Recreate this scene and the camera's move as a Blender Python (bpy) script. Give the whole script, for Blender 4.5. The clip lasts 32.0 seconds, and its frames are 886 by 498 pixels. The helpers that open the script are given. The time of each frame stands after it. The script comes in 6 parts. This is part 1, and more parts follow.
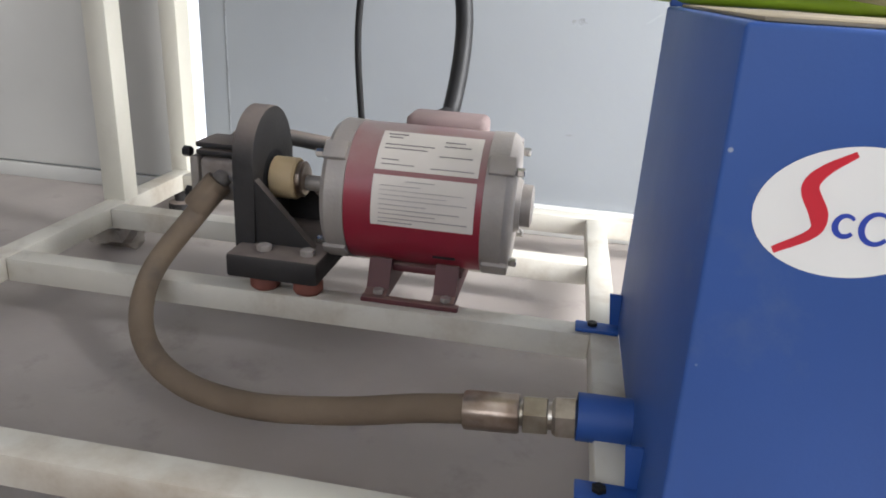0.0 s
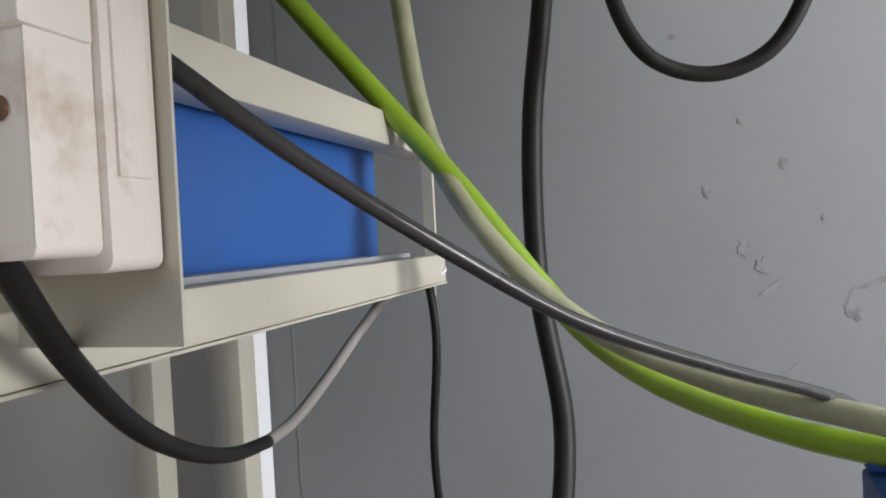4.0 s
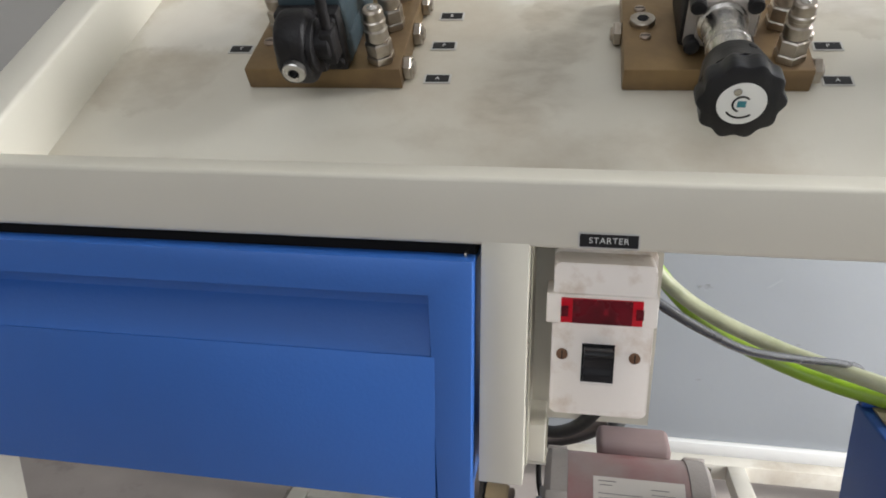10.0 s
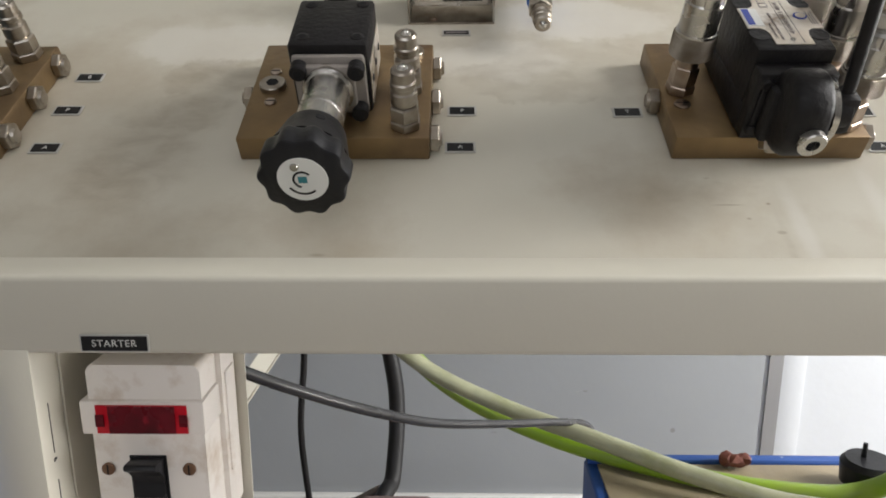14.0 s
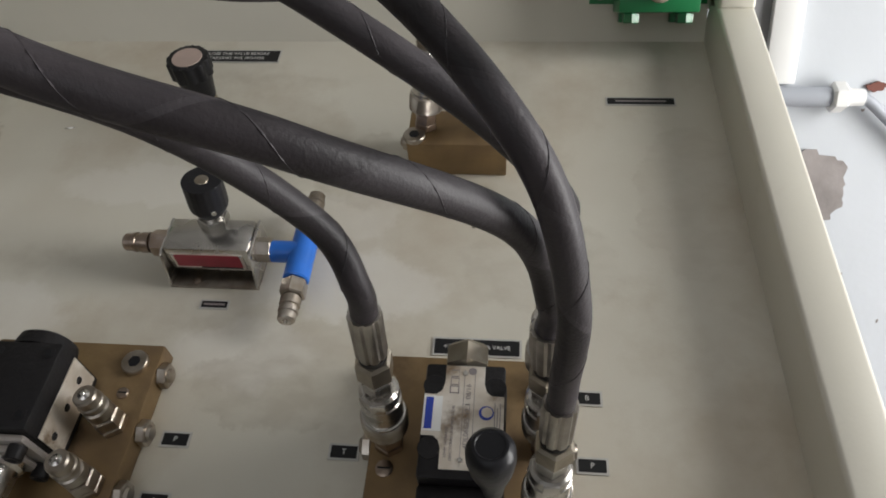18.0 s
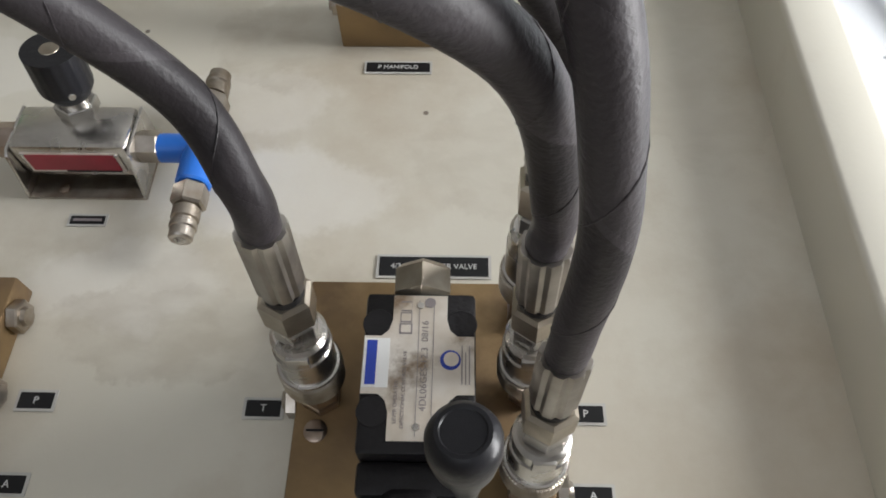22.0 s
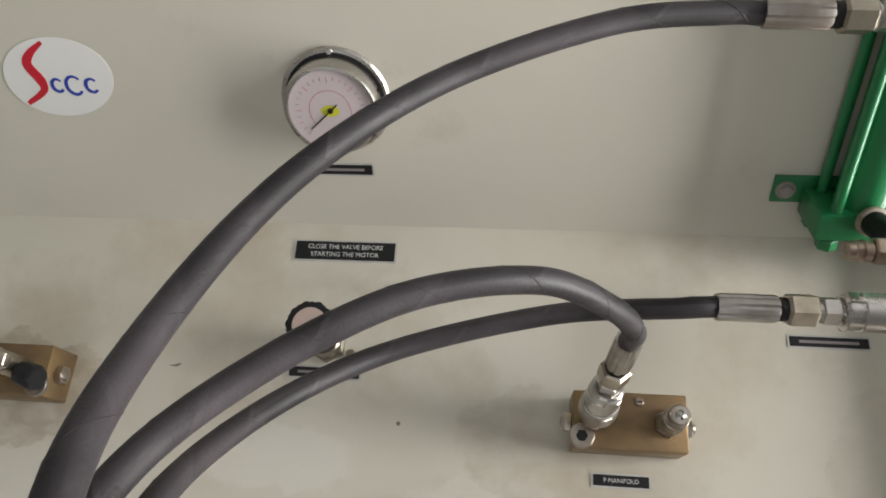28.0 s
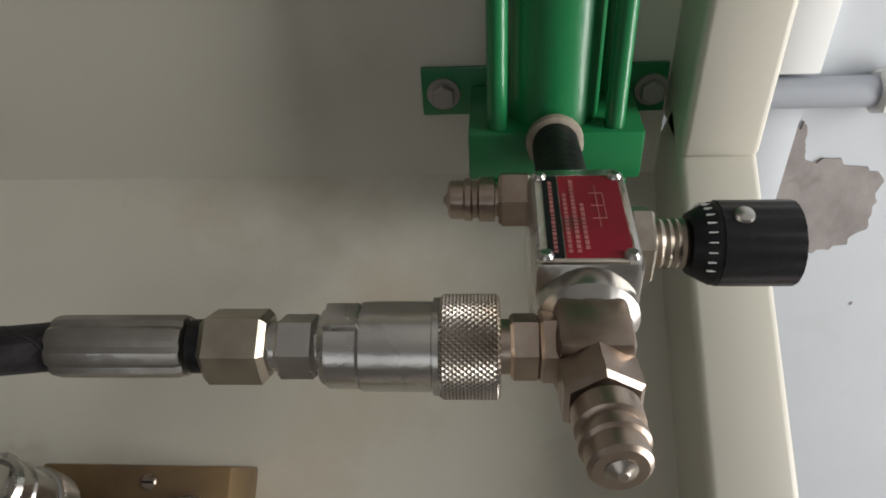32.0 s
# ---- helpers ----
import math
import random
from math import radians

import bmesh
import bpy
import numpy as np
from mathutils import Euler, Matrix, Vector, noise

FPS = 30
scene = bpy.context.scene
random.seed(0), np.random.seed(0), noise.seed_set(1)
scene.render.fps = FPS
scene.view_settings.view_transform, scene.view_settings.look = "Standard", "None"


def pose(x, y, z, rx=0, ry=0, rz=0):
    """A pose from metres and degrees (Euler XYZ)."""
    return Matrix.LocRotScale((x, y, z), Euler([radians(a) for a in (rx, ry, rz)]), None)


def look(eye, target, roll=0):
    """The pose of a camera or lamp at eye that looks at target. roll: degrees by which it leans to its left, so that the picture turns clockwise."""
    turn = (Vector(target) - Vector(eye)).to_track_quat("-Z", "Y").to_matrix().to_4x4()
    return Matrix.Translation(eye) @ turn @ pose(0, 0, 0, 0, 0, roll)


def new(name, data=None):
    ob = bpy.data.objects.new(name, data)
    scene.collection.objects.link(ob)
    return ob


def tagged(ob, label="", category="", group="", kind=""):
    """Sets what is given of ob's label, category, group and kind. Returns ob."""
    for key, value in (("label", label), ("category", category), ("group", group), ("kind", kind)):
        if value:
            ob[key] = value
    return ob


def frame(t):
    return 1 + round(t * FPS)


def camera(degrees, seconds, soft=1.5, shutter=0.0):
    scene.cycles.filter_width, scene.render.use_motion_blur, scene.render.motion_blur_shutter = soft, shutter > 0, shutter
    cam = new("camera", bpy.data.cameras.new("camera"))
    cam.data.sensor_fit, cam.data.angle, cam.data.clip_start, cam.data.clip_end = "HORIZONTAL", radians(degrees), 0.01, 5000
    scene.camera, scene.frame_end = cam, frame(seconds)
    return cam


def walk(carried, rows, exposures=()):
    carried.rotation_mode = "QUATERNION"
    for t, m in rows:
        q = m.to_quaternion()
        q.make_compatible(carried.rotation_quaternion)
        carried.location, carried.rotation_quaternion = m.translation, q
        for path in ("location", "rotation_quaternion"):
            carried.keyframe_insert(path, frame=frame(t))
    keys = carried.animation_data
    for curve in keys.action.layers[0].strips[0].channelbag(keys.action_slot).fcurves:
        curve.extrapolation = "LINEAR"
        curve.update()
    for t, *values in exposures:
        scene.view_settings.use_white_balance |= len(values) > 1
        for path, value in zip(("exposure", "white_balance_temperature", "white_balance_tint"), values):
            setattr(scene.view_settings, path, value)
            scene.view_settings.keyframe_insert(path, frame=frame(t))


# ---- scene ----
cam = camera(64.47, 32.0, soft=1.8)
PATH = [
    (0, (0.2305, -0.3205, 0.2677), (-0.0629, 1.5254, -0.4439), 3.51),
    (0.5, (0.1678, -0.3215, 0.2760), (-0.0810, 1.5464, -0.3940), 4.27),
    (1, (0.1337, -0.3096, 0.2918), (-0.1619, 1.5754, -0.3078), 4.87),
    (1.5, (0.1322, -0.2719, 0.3035), (-0.1397, 1.6318, -0.2459), 4.64),
    (2, (0.1412, -0.2124, 0.3199), (-0.1191, 1.6902, -0.2389), 3.91),
    (2.4, (0.1485, -0.1607, 0.3874), (-0.2284, 1.7117, -0.2061), 0.29),
    (2.5, (0.1460, -0.1670, 0.3940), (-0.2620, 1.7310, -0.0850), -2.00),
    (3, (0.1870, -0.1610, 0.4110), (-0.2840, 1.7490, 0.0530), -0.30),
    (3.5, (0.2050, -0.1170, 0.4060), (-0.3520, 1.7990, 0.2730), -2.30),
    (5.5, (0.1277, -0.1235, 0.4729), (-0.5323, 1.7641, 0.5077), -2.74),
    (6, (0.0877, -0.1511, 0.4787), (-0.6095, 1.7223, 0.4158), -1.61),
    (6.5, (0.0497, -0.2057, 0.5007), (-0.5559, 1.6890, 0.2925), -1.14),
    (7, (0.0075, -0.2514, 0.5203), (-0.4475, 1.6742, 0.2290), 1.32),
    (7.5, (-0.0330, -0.2781, 0.5266), (-0.3931, 1.6472, 0.1220), 2.48),
    (8, (-0.0782, -0.3039, 0.5384), (-0.3535, 1.6200, 0.0666), 3.77),
    (8.5, (-0.1066, -0.3217, 0.5434), (-0.1870, 1.6240, 0.0876), 2.82),
    (9, (-0.0948, -0.3515, 0.5808), (-0.3715, 1.5540, 0.0401), 1.44),
    (9.5, (-0.0420, -0.3621, 0.6084), (-0.3130, 1.5371, 0.0428), 0.99),
    (10, (-0.0013, -0.3631, 0.6320), (-0.3435, 1.5211, 0.0551), -0.31),
    (10.5, (0.0396, -0.3420, 0.6373), (-0.2498, 1.5531, 0.0673), 0.10),
    (11, (0.0673, -0.3276, 0.6329), (-0.1629, 1.5704, 0.0460), 0.73),
    (11.5, (0.0879, -0.3224, 0.6314), (-0.0819, 1.5919, 0.0776), 1.13),
    (12, (0.1028, -0.3229, 0.6361), (-0.0556, 1.5941, 0.0883), 1.08),
    (12.5, (0.1037, -0.3042, 0.6294), (-0.0263, 1.6227, 0.1096), 0.92),
    (13, (0.1117, -0.3032, 0.6333), (-0.0072, 1.6298, 0.1338), 1.07),
    (13.5, (0.1427, -0.3070, 0.6438), (0.0632, 1.6348, 0.1712), 0.60),
    (14, (0.1762, -0.2984, 0.6443), (0.1380, 1.6473, 0.1831), -0.21),
    (14.2, (0.1934, -0.2884, 0.6401), (0.1935, 1.6663, 0.2168), 0.79),
    (14.5, (0.2150, -0.2665, 0.6387), (0.3374, 1.6853, 0.2199), 0.34),
    (15, (0.2717, -0.2504, 0.6433), (0.4945, 1.6935, 0.2294), -0.35),
    (15.5, (0.3338, -0.2255, 0.6514), (0.5777, 1.7293, 0.3058), -1.04),
    (17.5, (0.3943, -0.1421, 0.8372), (0.3125, 1.7654, 0.2417), 0.86),
    (18, (0.4018, -0.1764, 0.9017), (0.2123, 1.7034, 0.2456), -0.25),
    (18.5, (0.3938, -0.1995, 0.9374), (0.1255, 1.6695, 0.2780), 0.08),
    (19, (0.3937, -0.2100, 0.9180), (0.1858, 1.6224, 0.1440), 0.99),
    (19.5, (0.3857, -0.1740, 0.8524), (0.2699, 1.6399, 0.0179), 1.16),
    (20, (0.3625, -0.1060, 0.7764), (0.3529, 1.6624, -0.1576), 2.58),
    (20.5, (0.3794, -0.0702, 0.7576), (0.3871, 1.6788, -0.2124), 2.02),
    (21, (0.3989, -0.0516, 0.7441), (0.3726, 1.6903, -0.2384), 1.01),
    (21.5, (0.3907, -0.0561, 0.7910), (0.3560, 1.7094, -0.1481), 0.60),
    (22, (0.3941, -0.0689, 0.8537), (0.3489, 1.7189, -0.0416), 0.07),
    (22.5, (0.3907, -0.0932, 0.9101), (0.3260, 1.7234, 0.0759), -1.00),
    (23, (0.3660, -0.1362, 0.9556), (0.2485, 1.6913, 0.1516), -0.13),
    (23.5, (0.3325, -0.1960, 1.0120), (0.1544, 1.6146, 0.1814), -0.13),
    (24, (0.2867, -0.2449, 1.0706), (0.0614, 1.5452, 0.2075), -0.07),
    (24.5, (0.2510, -0.2641, 1.1301), (-0.0240, 1.4837, 0.1976), -0.46),
    (25, (0.2167, -0.2349, 1.1544), (-0.0115, 1.4900, 0.1682), 1.09),
    (25.5, (0.1977, -0.1831, 1.1748), (0.1266, 1.5290, 0.1435), 2.72),
    (27.5, (0.2171, 0.0073, 1.2149), (0.0941, 1.6327, 0.0562), -0.57),
    (28, (0.2701, 0.0505, 1.2133), (0.0473, 1.6812, 0.0769), -2.65),
    (28.5, (0.3441, 0.0814, 1.2112), (0.2633, 1.7479, 0.1083), -2.14),
    (29, (0.4060, 0.1267, 1.2039), (0.5055, 1.8018, 0.1157), -1.17),
    (29.5, (0.4601, 0.1639, 1.1608), (0.6427, 1.7798, -0.0034), -1.66),
    (30, (0.5104, 0.2063, 1.1424), (0.4752, 1.8166, -0.0433), -1.42),
    (30.5, (0.5192, 0.2397, 1.1003), (0.2796, 1.8264, -0.0934), -4.28),
    (31, (0.5123, 0.2597, 1.0724), (0.2581, 1.7862, -0.1945), -4.70),
    (31.5, (0.5089, 0.2649, 1.0675), (0.3085, 1.7741, -0.2294), -3.86),
    (32, (0.5094, 0.2745, 1.0711), (0.3571, 1.8088, -0.2026), -3.94),
]
walk(cam, [(t, look(eye, target, roll)) for t, eye, target, roll in PATH], exposures=[(0, 0.47, 6150, 10), (1, 0.48, 6300, 10), (2, 0.3, 6400, 10), (3.0, -0.72, 6350, 10), (5.5, -0.77, 6300, 10), (6, -0.75, 6300, 10), (7, 0.14, 6200, 9), (8, 0.83, 6000, 8), (9, 0.81, 6100, 8), (10, -0.11, 6250, 10), (11, -0.17, 6350, 10), (12, -0.24, 6400, 10), (13, -0.6, 6500, 10), (14, -0.54, 6500, 10), (15, -1.08, 6600, 10), (17.5, -1.2, 6400, 10), (19, -1.1, 6400, 10), (20, -0.67, 6300, 10), (22, -0.63, 6250, 10), (23, -1.12, 6400, 10), (25, -0.79, 6400, 10), (28, -0.7, 6450, 10), (29, -1.12, 6500, 10), (30, -1.99, 6650, 10), (32, -1.57, 6450, 10)])

# ---- world and light ----
world = bpy.data.worlds.new("world")
scene.world = world
world.use_nodes = True
_bg = world.node_tree.nodes["Background"]
_sky = world.node_tree.nodes.new("ShaderNodeTexSky")
_sky.sky_type, _sky.sun_disc = "NISHITA", False
_sky.sun_elevation, _sky.sun_rotation = radians(40), radians(110)
world.node_tree.links.new(_sky.outputs[0], _bg.inputs[0])
_bg.inputs[1].default_value = 0.12


# the plan below is drawn in units of K metres
K = 0.69


def area_lamp(name, eye, target, w, h, watts, colour):
    eye, target = Vector(eye) * K, Vector(target) * K
    w, h, watts = w * K, h * K, watts * K * K
    data = bpy.data.lights.new(name, "AREA")
    data.shape, data.size, data.size_y, data.energy, data.color = "RECTANGLE", w, h, watts, colour
    ob = new(name, data)
    ob.matrix_world = look(eye, target)
    return ob


# daylight through the window openings of the room
area_lamp("window_daylight_east", (2.83, 0.10, 1.535), (0.0, 0.10, 1.535), 0.72, 2.73, 262, (1.0, 0.98, 0.95))
area_lamp("window_daylight_south", (-0.5, -4.03, 2.4), (-0.5, 0.0, 2.4), 3.8, 2.1, 56, (1.0, 0.97, 0.94))

# ---- materials ----


def mat(name, colour, rough=0.5, metal=0.0, vary=0.12, scale=8.0, bump=0.02, bump_scale=220.0, second=None,
        spots=None, spot_scale=3.0, spot_at=0.55, spot_soft=0.12, coat=0.0, random=0.0, rough_vary=0.1, dust=None, dust_amount=0.8, specks=None):
    m = bpy.data.materials.new(name)
    m.use_nodes = True
    t = m.node_tree
    b = t.nodes["Principled BSDF"]
    tc = t.nodes.new("ShaderNodeTexCoord")
    n1 = t.nodes.new("ShaderNodeTexNoise")
    n1.inputs["Scale"].default_value, n1.inputs["Detail"].default_value = scale, 6
    t.links.new(tc.outputs["Object"], n1.inputs["Vector"])
    mix = t.nodes.new("ShaderNodeMix")
    mix.data_type = "RGBA"
    c2 = second or tuple(max(0.0, c * (1 - vary)) for c in colour)
    c1 = tuple(min(1.0, c * (1 + vary * 0.6)) for c in colour)
    mix.inputs[6].default_value, mix.inputs[7].default_value = (*c1, 1), (*c2, 1)
    ramp = t.nodes.new("ShaderNodeMapRange")
    ramp.inputs[1].default_value, ramp.inputs[2].default_value = 0.3, 0.7
    t.links.new(n1.outputs["Fac"], ramp.inputs[0])
    t.links.new(ramp.outputs[0], mix.inputs[0])
    out = mix.outputs[2]
    if spots:
        n3 = t.nodes.new("ShaderNodeTexNoise")
        n3.inputs["Scale"].default_value, n3.inputs["Detail"].default_value = spot_scale, 8
        n3.inputs["Roughness"].default_value = 0.62
        t.links.new(tc.outputs["Object"], n3.inputs["Vector"])
        r3 = t.nodes.new("ShaderNodeMapRange")
        r3.inputs[1].default_value, r3.inputs[2].default_value = spot_at, spot_at + spot_soft
        t.links.new(n3.outputs["Fac"], r3.inputs[0])
        m3 = t.nodes.new("ShaderNodeMix")
        m3.data_type = "RGBA"
        m3.inputs[7].default_value = (*spots, 1)
        t.links.new(r3.outputs[0], m3.inputs[0])
        t.links.new(out, m3.inputs[6])
        out = m3.outputs[2]
    if dust:
        # settled dust on faces that look up
        ge = t.nodes.new("ShaderNodeNewGeometry")
        sx = t.nodes.new("ShaderNodeSeparateXYZ")
        t.links.new(ge.outputs["Normal"], sx.inputs[0])
        rd = t.nodes.new("ShaderNodeMapRange")
        rd.interpolation_type = "SMOOTHSTEP"
        rd.inputs[1].default_value, rd.inputs[2].default_value = 0.1, 1.0
        rd.inputs[3].default_value, rd.inputs[4].default_value = 0.0, dust_amount
        t.links.new(sx.outputs[2], rd.inputs[0])
        md = t.nodes.new("ShaderNodeMath")
        md.operation = "MULTIPLY"
        rn = t.nodes.new("ShaderNodeMapRange")
        rn.inputs[1].default_value, rn.inputs[2].default_value, rn.inputs[3].default_value = 0.25, 0.6, 0.45
        t.links.new(n1.outputs["Fac"], rn.inputs[0])
        t.links.new(rd.outputs[0], md.inputs[0])
        t.links.new(rn.outputs[0], md.inputs[1])
        m4 = t.nodes.new("ShaderNodeMix")
        m4.data_type = "RGBA"
        m4.inputs[7].default_value = (*dust, 1)
        t.links.new(md.outputs[0], m4.inputs[0])
        t.links.new(out, m4.inputs[6])
        out = m4.outputs[2]
    if specks:
        vo = t.nodes.new("ShaderNodeTexVoronoi")
        vo.inputs["Scale"].default_value = specks[1]
        t.links.new(tc.outputs["Object"], vo.inputs["Vector"])
        rs = t.nodes.new("ShaderNodeMapRange")
        rs.inputs[1].default_value, rs.inputs[2].default_value = specks[2], specks[2] * 0.6
        t.links.new(vo.outputs["Distance"], rs.inputs[0])
        cr = t.nodes.new("ShaderNodeSeparateColor")
        t.links.new(vo.outputs["Color"], cr.inputs[0])
        gt = t.nodes.new("ShaderNodeMath")
        gt.operation = "GREATER_THAN"
        gt.inputs[1].default_value = specks[3]
        t.links.new(cr.outputs[0], gt.inputs[0])
        mu = t.nodes.new("ShaderNodeMath")
        mu.operation = "MULTIPLY"
        t.links.new(rs.outputs[0], mu.inputs[0])
        t.links.new(gt.outputs[0], mu.inputs[1])
        m5 = t.nodes.new("ShaderNodeMix")
        m5.data_type = "RGBA"
        m5.inputs[7].default_value = (*specks[0], 1)
        t.links.new(mu.outputs[0], m5.inputs[0])
        t.links.new(out, m5.inputs[6])
        out = m5.outputs[2]
    if random:
        oi = t.nodes.new("ShaderNodeObjectInfo")
        hs = t.nodes.new("ShaderNodeHueSaturation")
        mr = t.nodes.new("ShaderNodeMapRange")
        mr.inputs[3].default_value, mr.inputs[4].default_value = 1 - random, 1 + random
        t.links.new(oi.outputs["Random"], mr.inputs[0])
        t.links.new(mr.outputs[0], hs.inputs["Value"])
        t.links.new(out, hs.inputs["Color"])
        out = hs.outputs[0]
    t.links.new(out, b.inputs["Base Color"])
    b.inputs["Metallic"].default_value = metal
    rr = t.nodes.new("ShaderNodeMapRange")
    rr.inputs[3].default_value, rr.inputs[4].default_value = max(0.02, rough - rough_vary), min(1, rough + rough_vary)
    t.links.new(n1.outputs["Fac"], rr.inputs[0])
    t.links.new(rr.outputs[0], b.inputs["Roughness"])
    if coat:
        b.inputs["Coat Weight"].default_value = coat
        b.inputs["Coat Roughness"].default_value = 0.15
    if bump:
        n2 = t.nodes.new("ShaderNodeTexNoise")
        n2.inputs["Scale"].default_value, n2.inputs["Detail"].default_value = bump_scale, 4
        t.links.new(tc.outputs["Object"], n2.inputs["Vector"])
        bp = t.nodes.new("ShaderNodeBump")
        bp.inputs["Strength"].default_value, bp.inputs["Distance"].default_value = min(1, bump * 10), 0.001
        t.links.new(n2.outputs["Fac"], bp.inputs["Height"])
        t.links.new(bp.outputs[0], b.inputs["Normal"])
    return m


CREAM = (0.600, 0.574, 0.492)
M_TOP = mat("cream_enamel_stained_shaded", CREAM, 0.40, vary=0.05, scale=7, bump=0.007, bump_scale=350, second=(0.55, 0.512, 0.425),
            spots=(0.47, 0.415, 0.325), spot_scale=6.5, spot_at=0.50, spot_soft=0.2, specks=((0.16, 0.13, 0.10), 16, 0.035, 0.72))

SLOPE = 32.98
Z0 = 0.7055
# oil and dust marks on the worktop, and painted shadow bands left of the valves: x, way up the slope, half sizes,
# strength, softness of the edge
STAINS_AND_SHADE = [(-0.240, 0.765, 0.112, 0.074, 0.52, 0.07), (-0.250, 0.712, 0.022, 0.006, 0.75, 0.4), (-0.055, 0.29, 0.075, 0.10, 0.42, 0.45), (-0.02, 0.37, 0.05, 0.05, 0.40, 0.35),
          (-0.14, 0.21, 0.17, 0.028, 0.22, 0.8), (-0.50, 0.31, 0.10, 0.07, 0.22, 0.10), (0.34, 0.42, 0.10, 0.045, 0.30, 0.12), (0.40, 0.45, 0.11, 0.06, 0.22, 0.12),
          (0.46, 0.24, 0.17, 0.03, 0.30, 0.8), (0.43, 0.40, 0.05, 0.10, 0.22, 0.6), (0.40, 0.74, 0.085, 0.065, 0.22, 0.12), (0.50, 0.70, 0.13, 0.04, 0.2, 0.5),
          (0.80, 0.70, 0.07, 0.13, 0.13, 0.06), (0.82, 0.45, 0.045, 0.26, 0.12, 0.5), (0.04, 0.58, 0.14, 0.036, 0.24, 0.8), (-0.01, 0.43, 0.07, 0.05, 0.40, 0.2),
          (0.25, 0.50, 0.13, 0.03, 0.22, 0.7), (0.15, 0.78, 0.16, 0.035, 0.2, 0.6), (0.495, 0.2235, 0.020, 0.0013, 0.85, 0.5), (0.533, 0.189, 0.006, 0.0035, 0.8, 0.5),
          (0.532, 0.225, 0.003, 0.002, 0.8, 0.5), (0.139, 0.162, 0.010, 0.003, 0.5, 0.6), (0.709, 0.268, 0.003, 0.003, 0.8, 0.5), (0.694, 0.265, 0.003, 0.002, 0.8, 0.5), (0.741, 0.291, 0.003, 0.0025, 0.7, 0.5), (0.681, 0.229, 0.0025, 0.002, 0.7, 0.5), (0.751, 0.274, 0.0025, 0.002, 0.7, 0.5), (0.510, 0.206, 0.003, 0.002, 0.7, 0.5), (0.486, 0.260, 0.004, 0.0015, 0.7, 0.5), (0.722, 0.207, 0.002, 0.002, 0.7, 0.5), (0.535, 0.150, 0.006, 0.09, 0.25, 0.7), (0.05, 0.20, 0.10, 0.04, 0.2, 0.8),
          (0.62, 0.60, 0.10, 0.07, 0.16, 0.12), (-0.40, 0.62, 0.13, 0.06, 0.18, 0.15), (0.20, 0.92, 0.25, 0.03, 0.2, 0.8), (-0.43, 0.47, 0.06, 0.07, 0.22, 0.5)]


# bands wiped clean: x, way up the slope, half sizes, strength
WIPED = [(0.552, 0.190, 0.012, 0.085, 0.55), (0.630, 0.200, 0.013, 0.10, 0.45), (0.30, 0.46, 0.09, 0.05, 0.5), (-0.02, 0.50, 0.12, 0.05, 0.5), (0.36, 0.66, 0.10, 0.05, 0.4), (0.40, 0.555, 0.13, 0.055, 0.55), (-0.47, 0.43, 0.09, 0.09, 0.55), (0.10, 0.70, 0.12, 0.04, 0.4)]


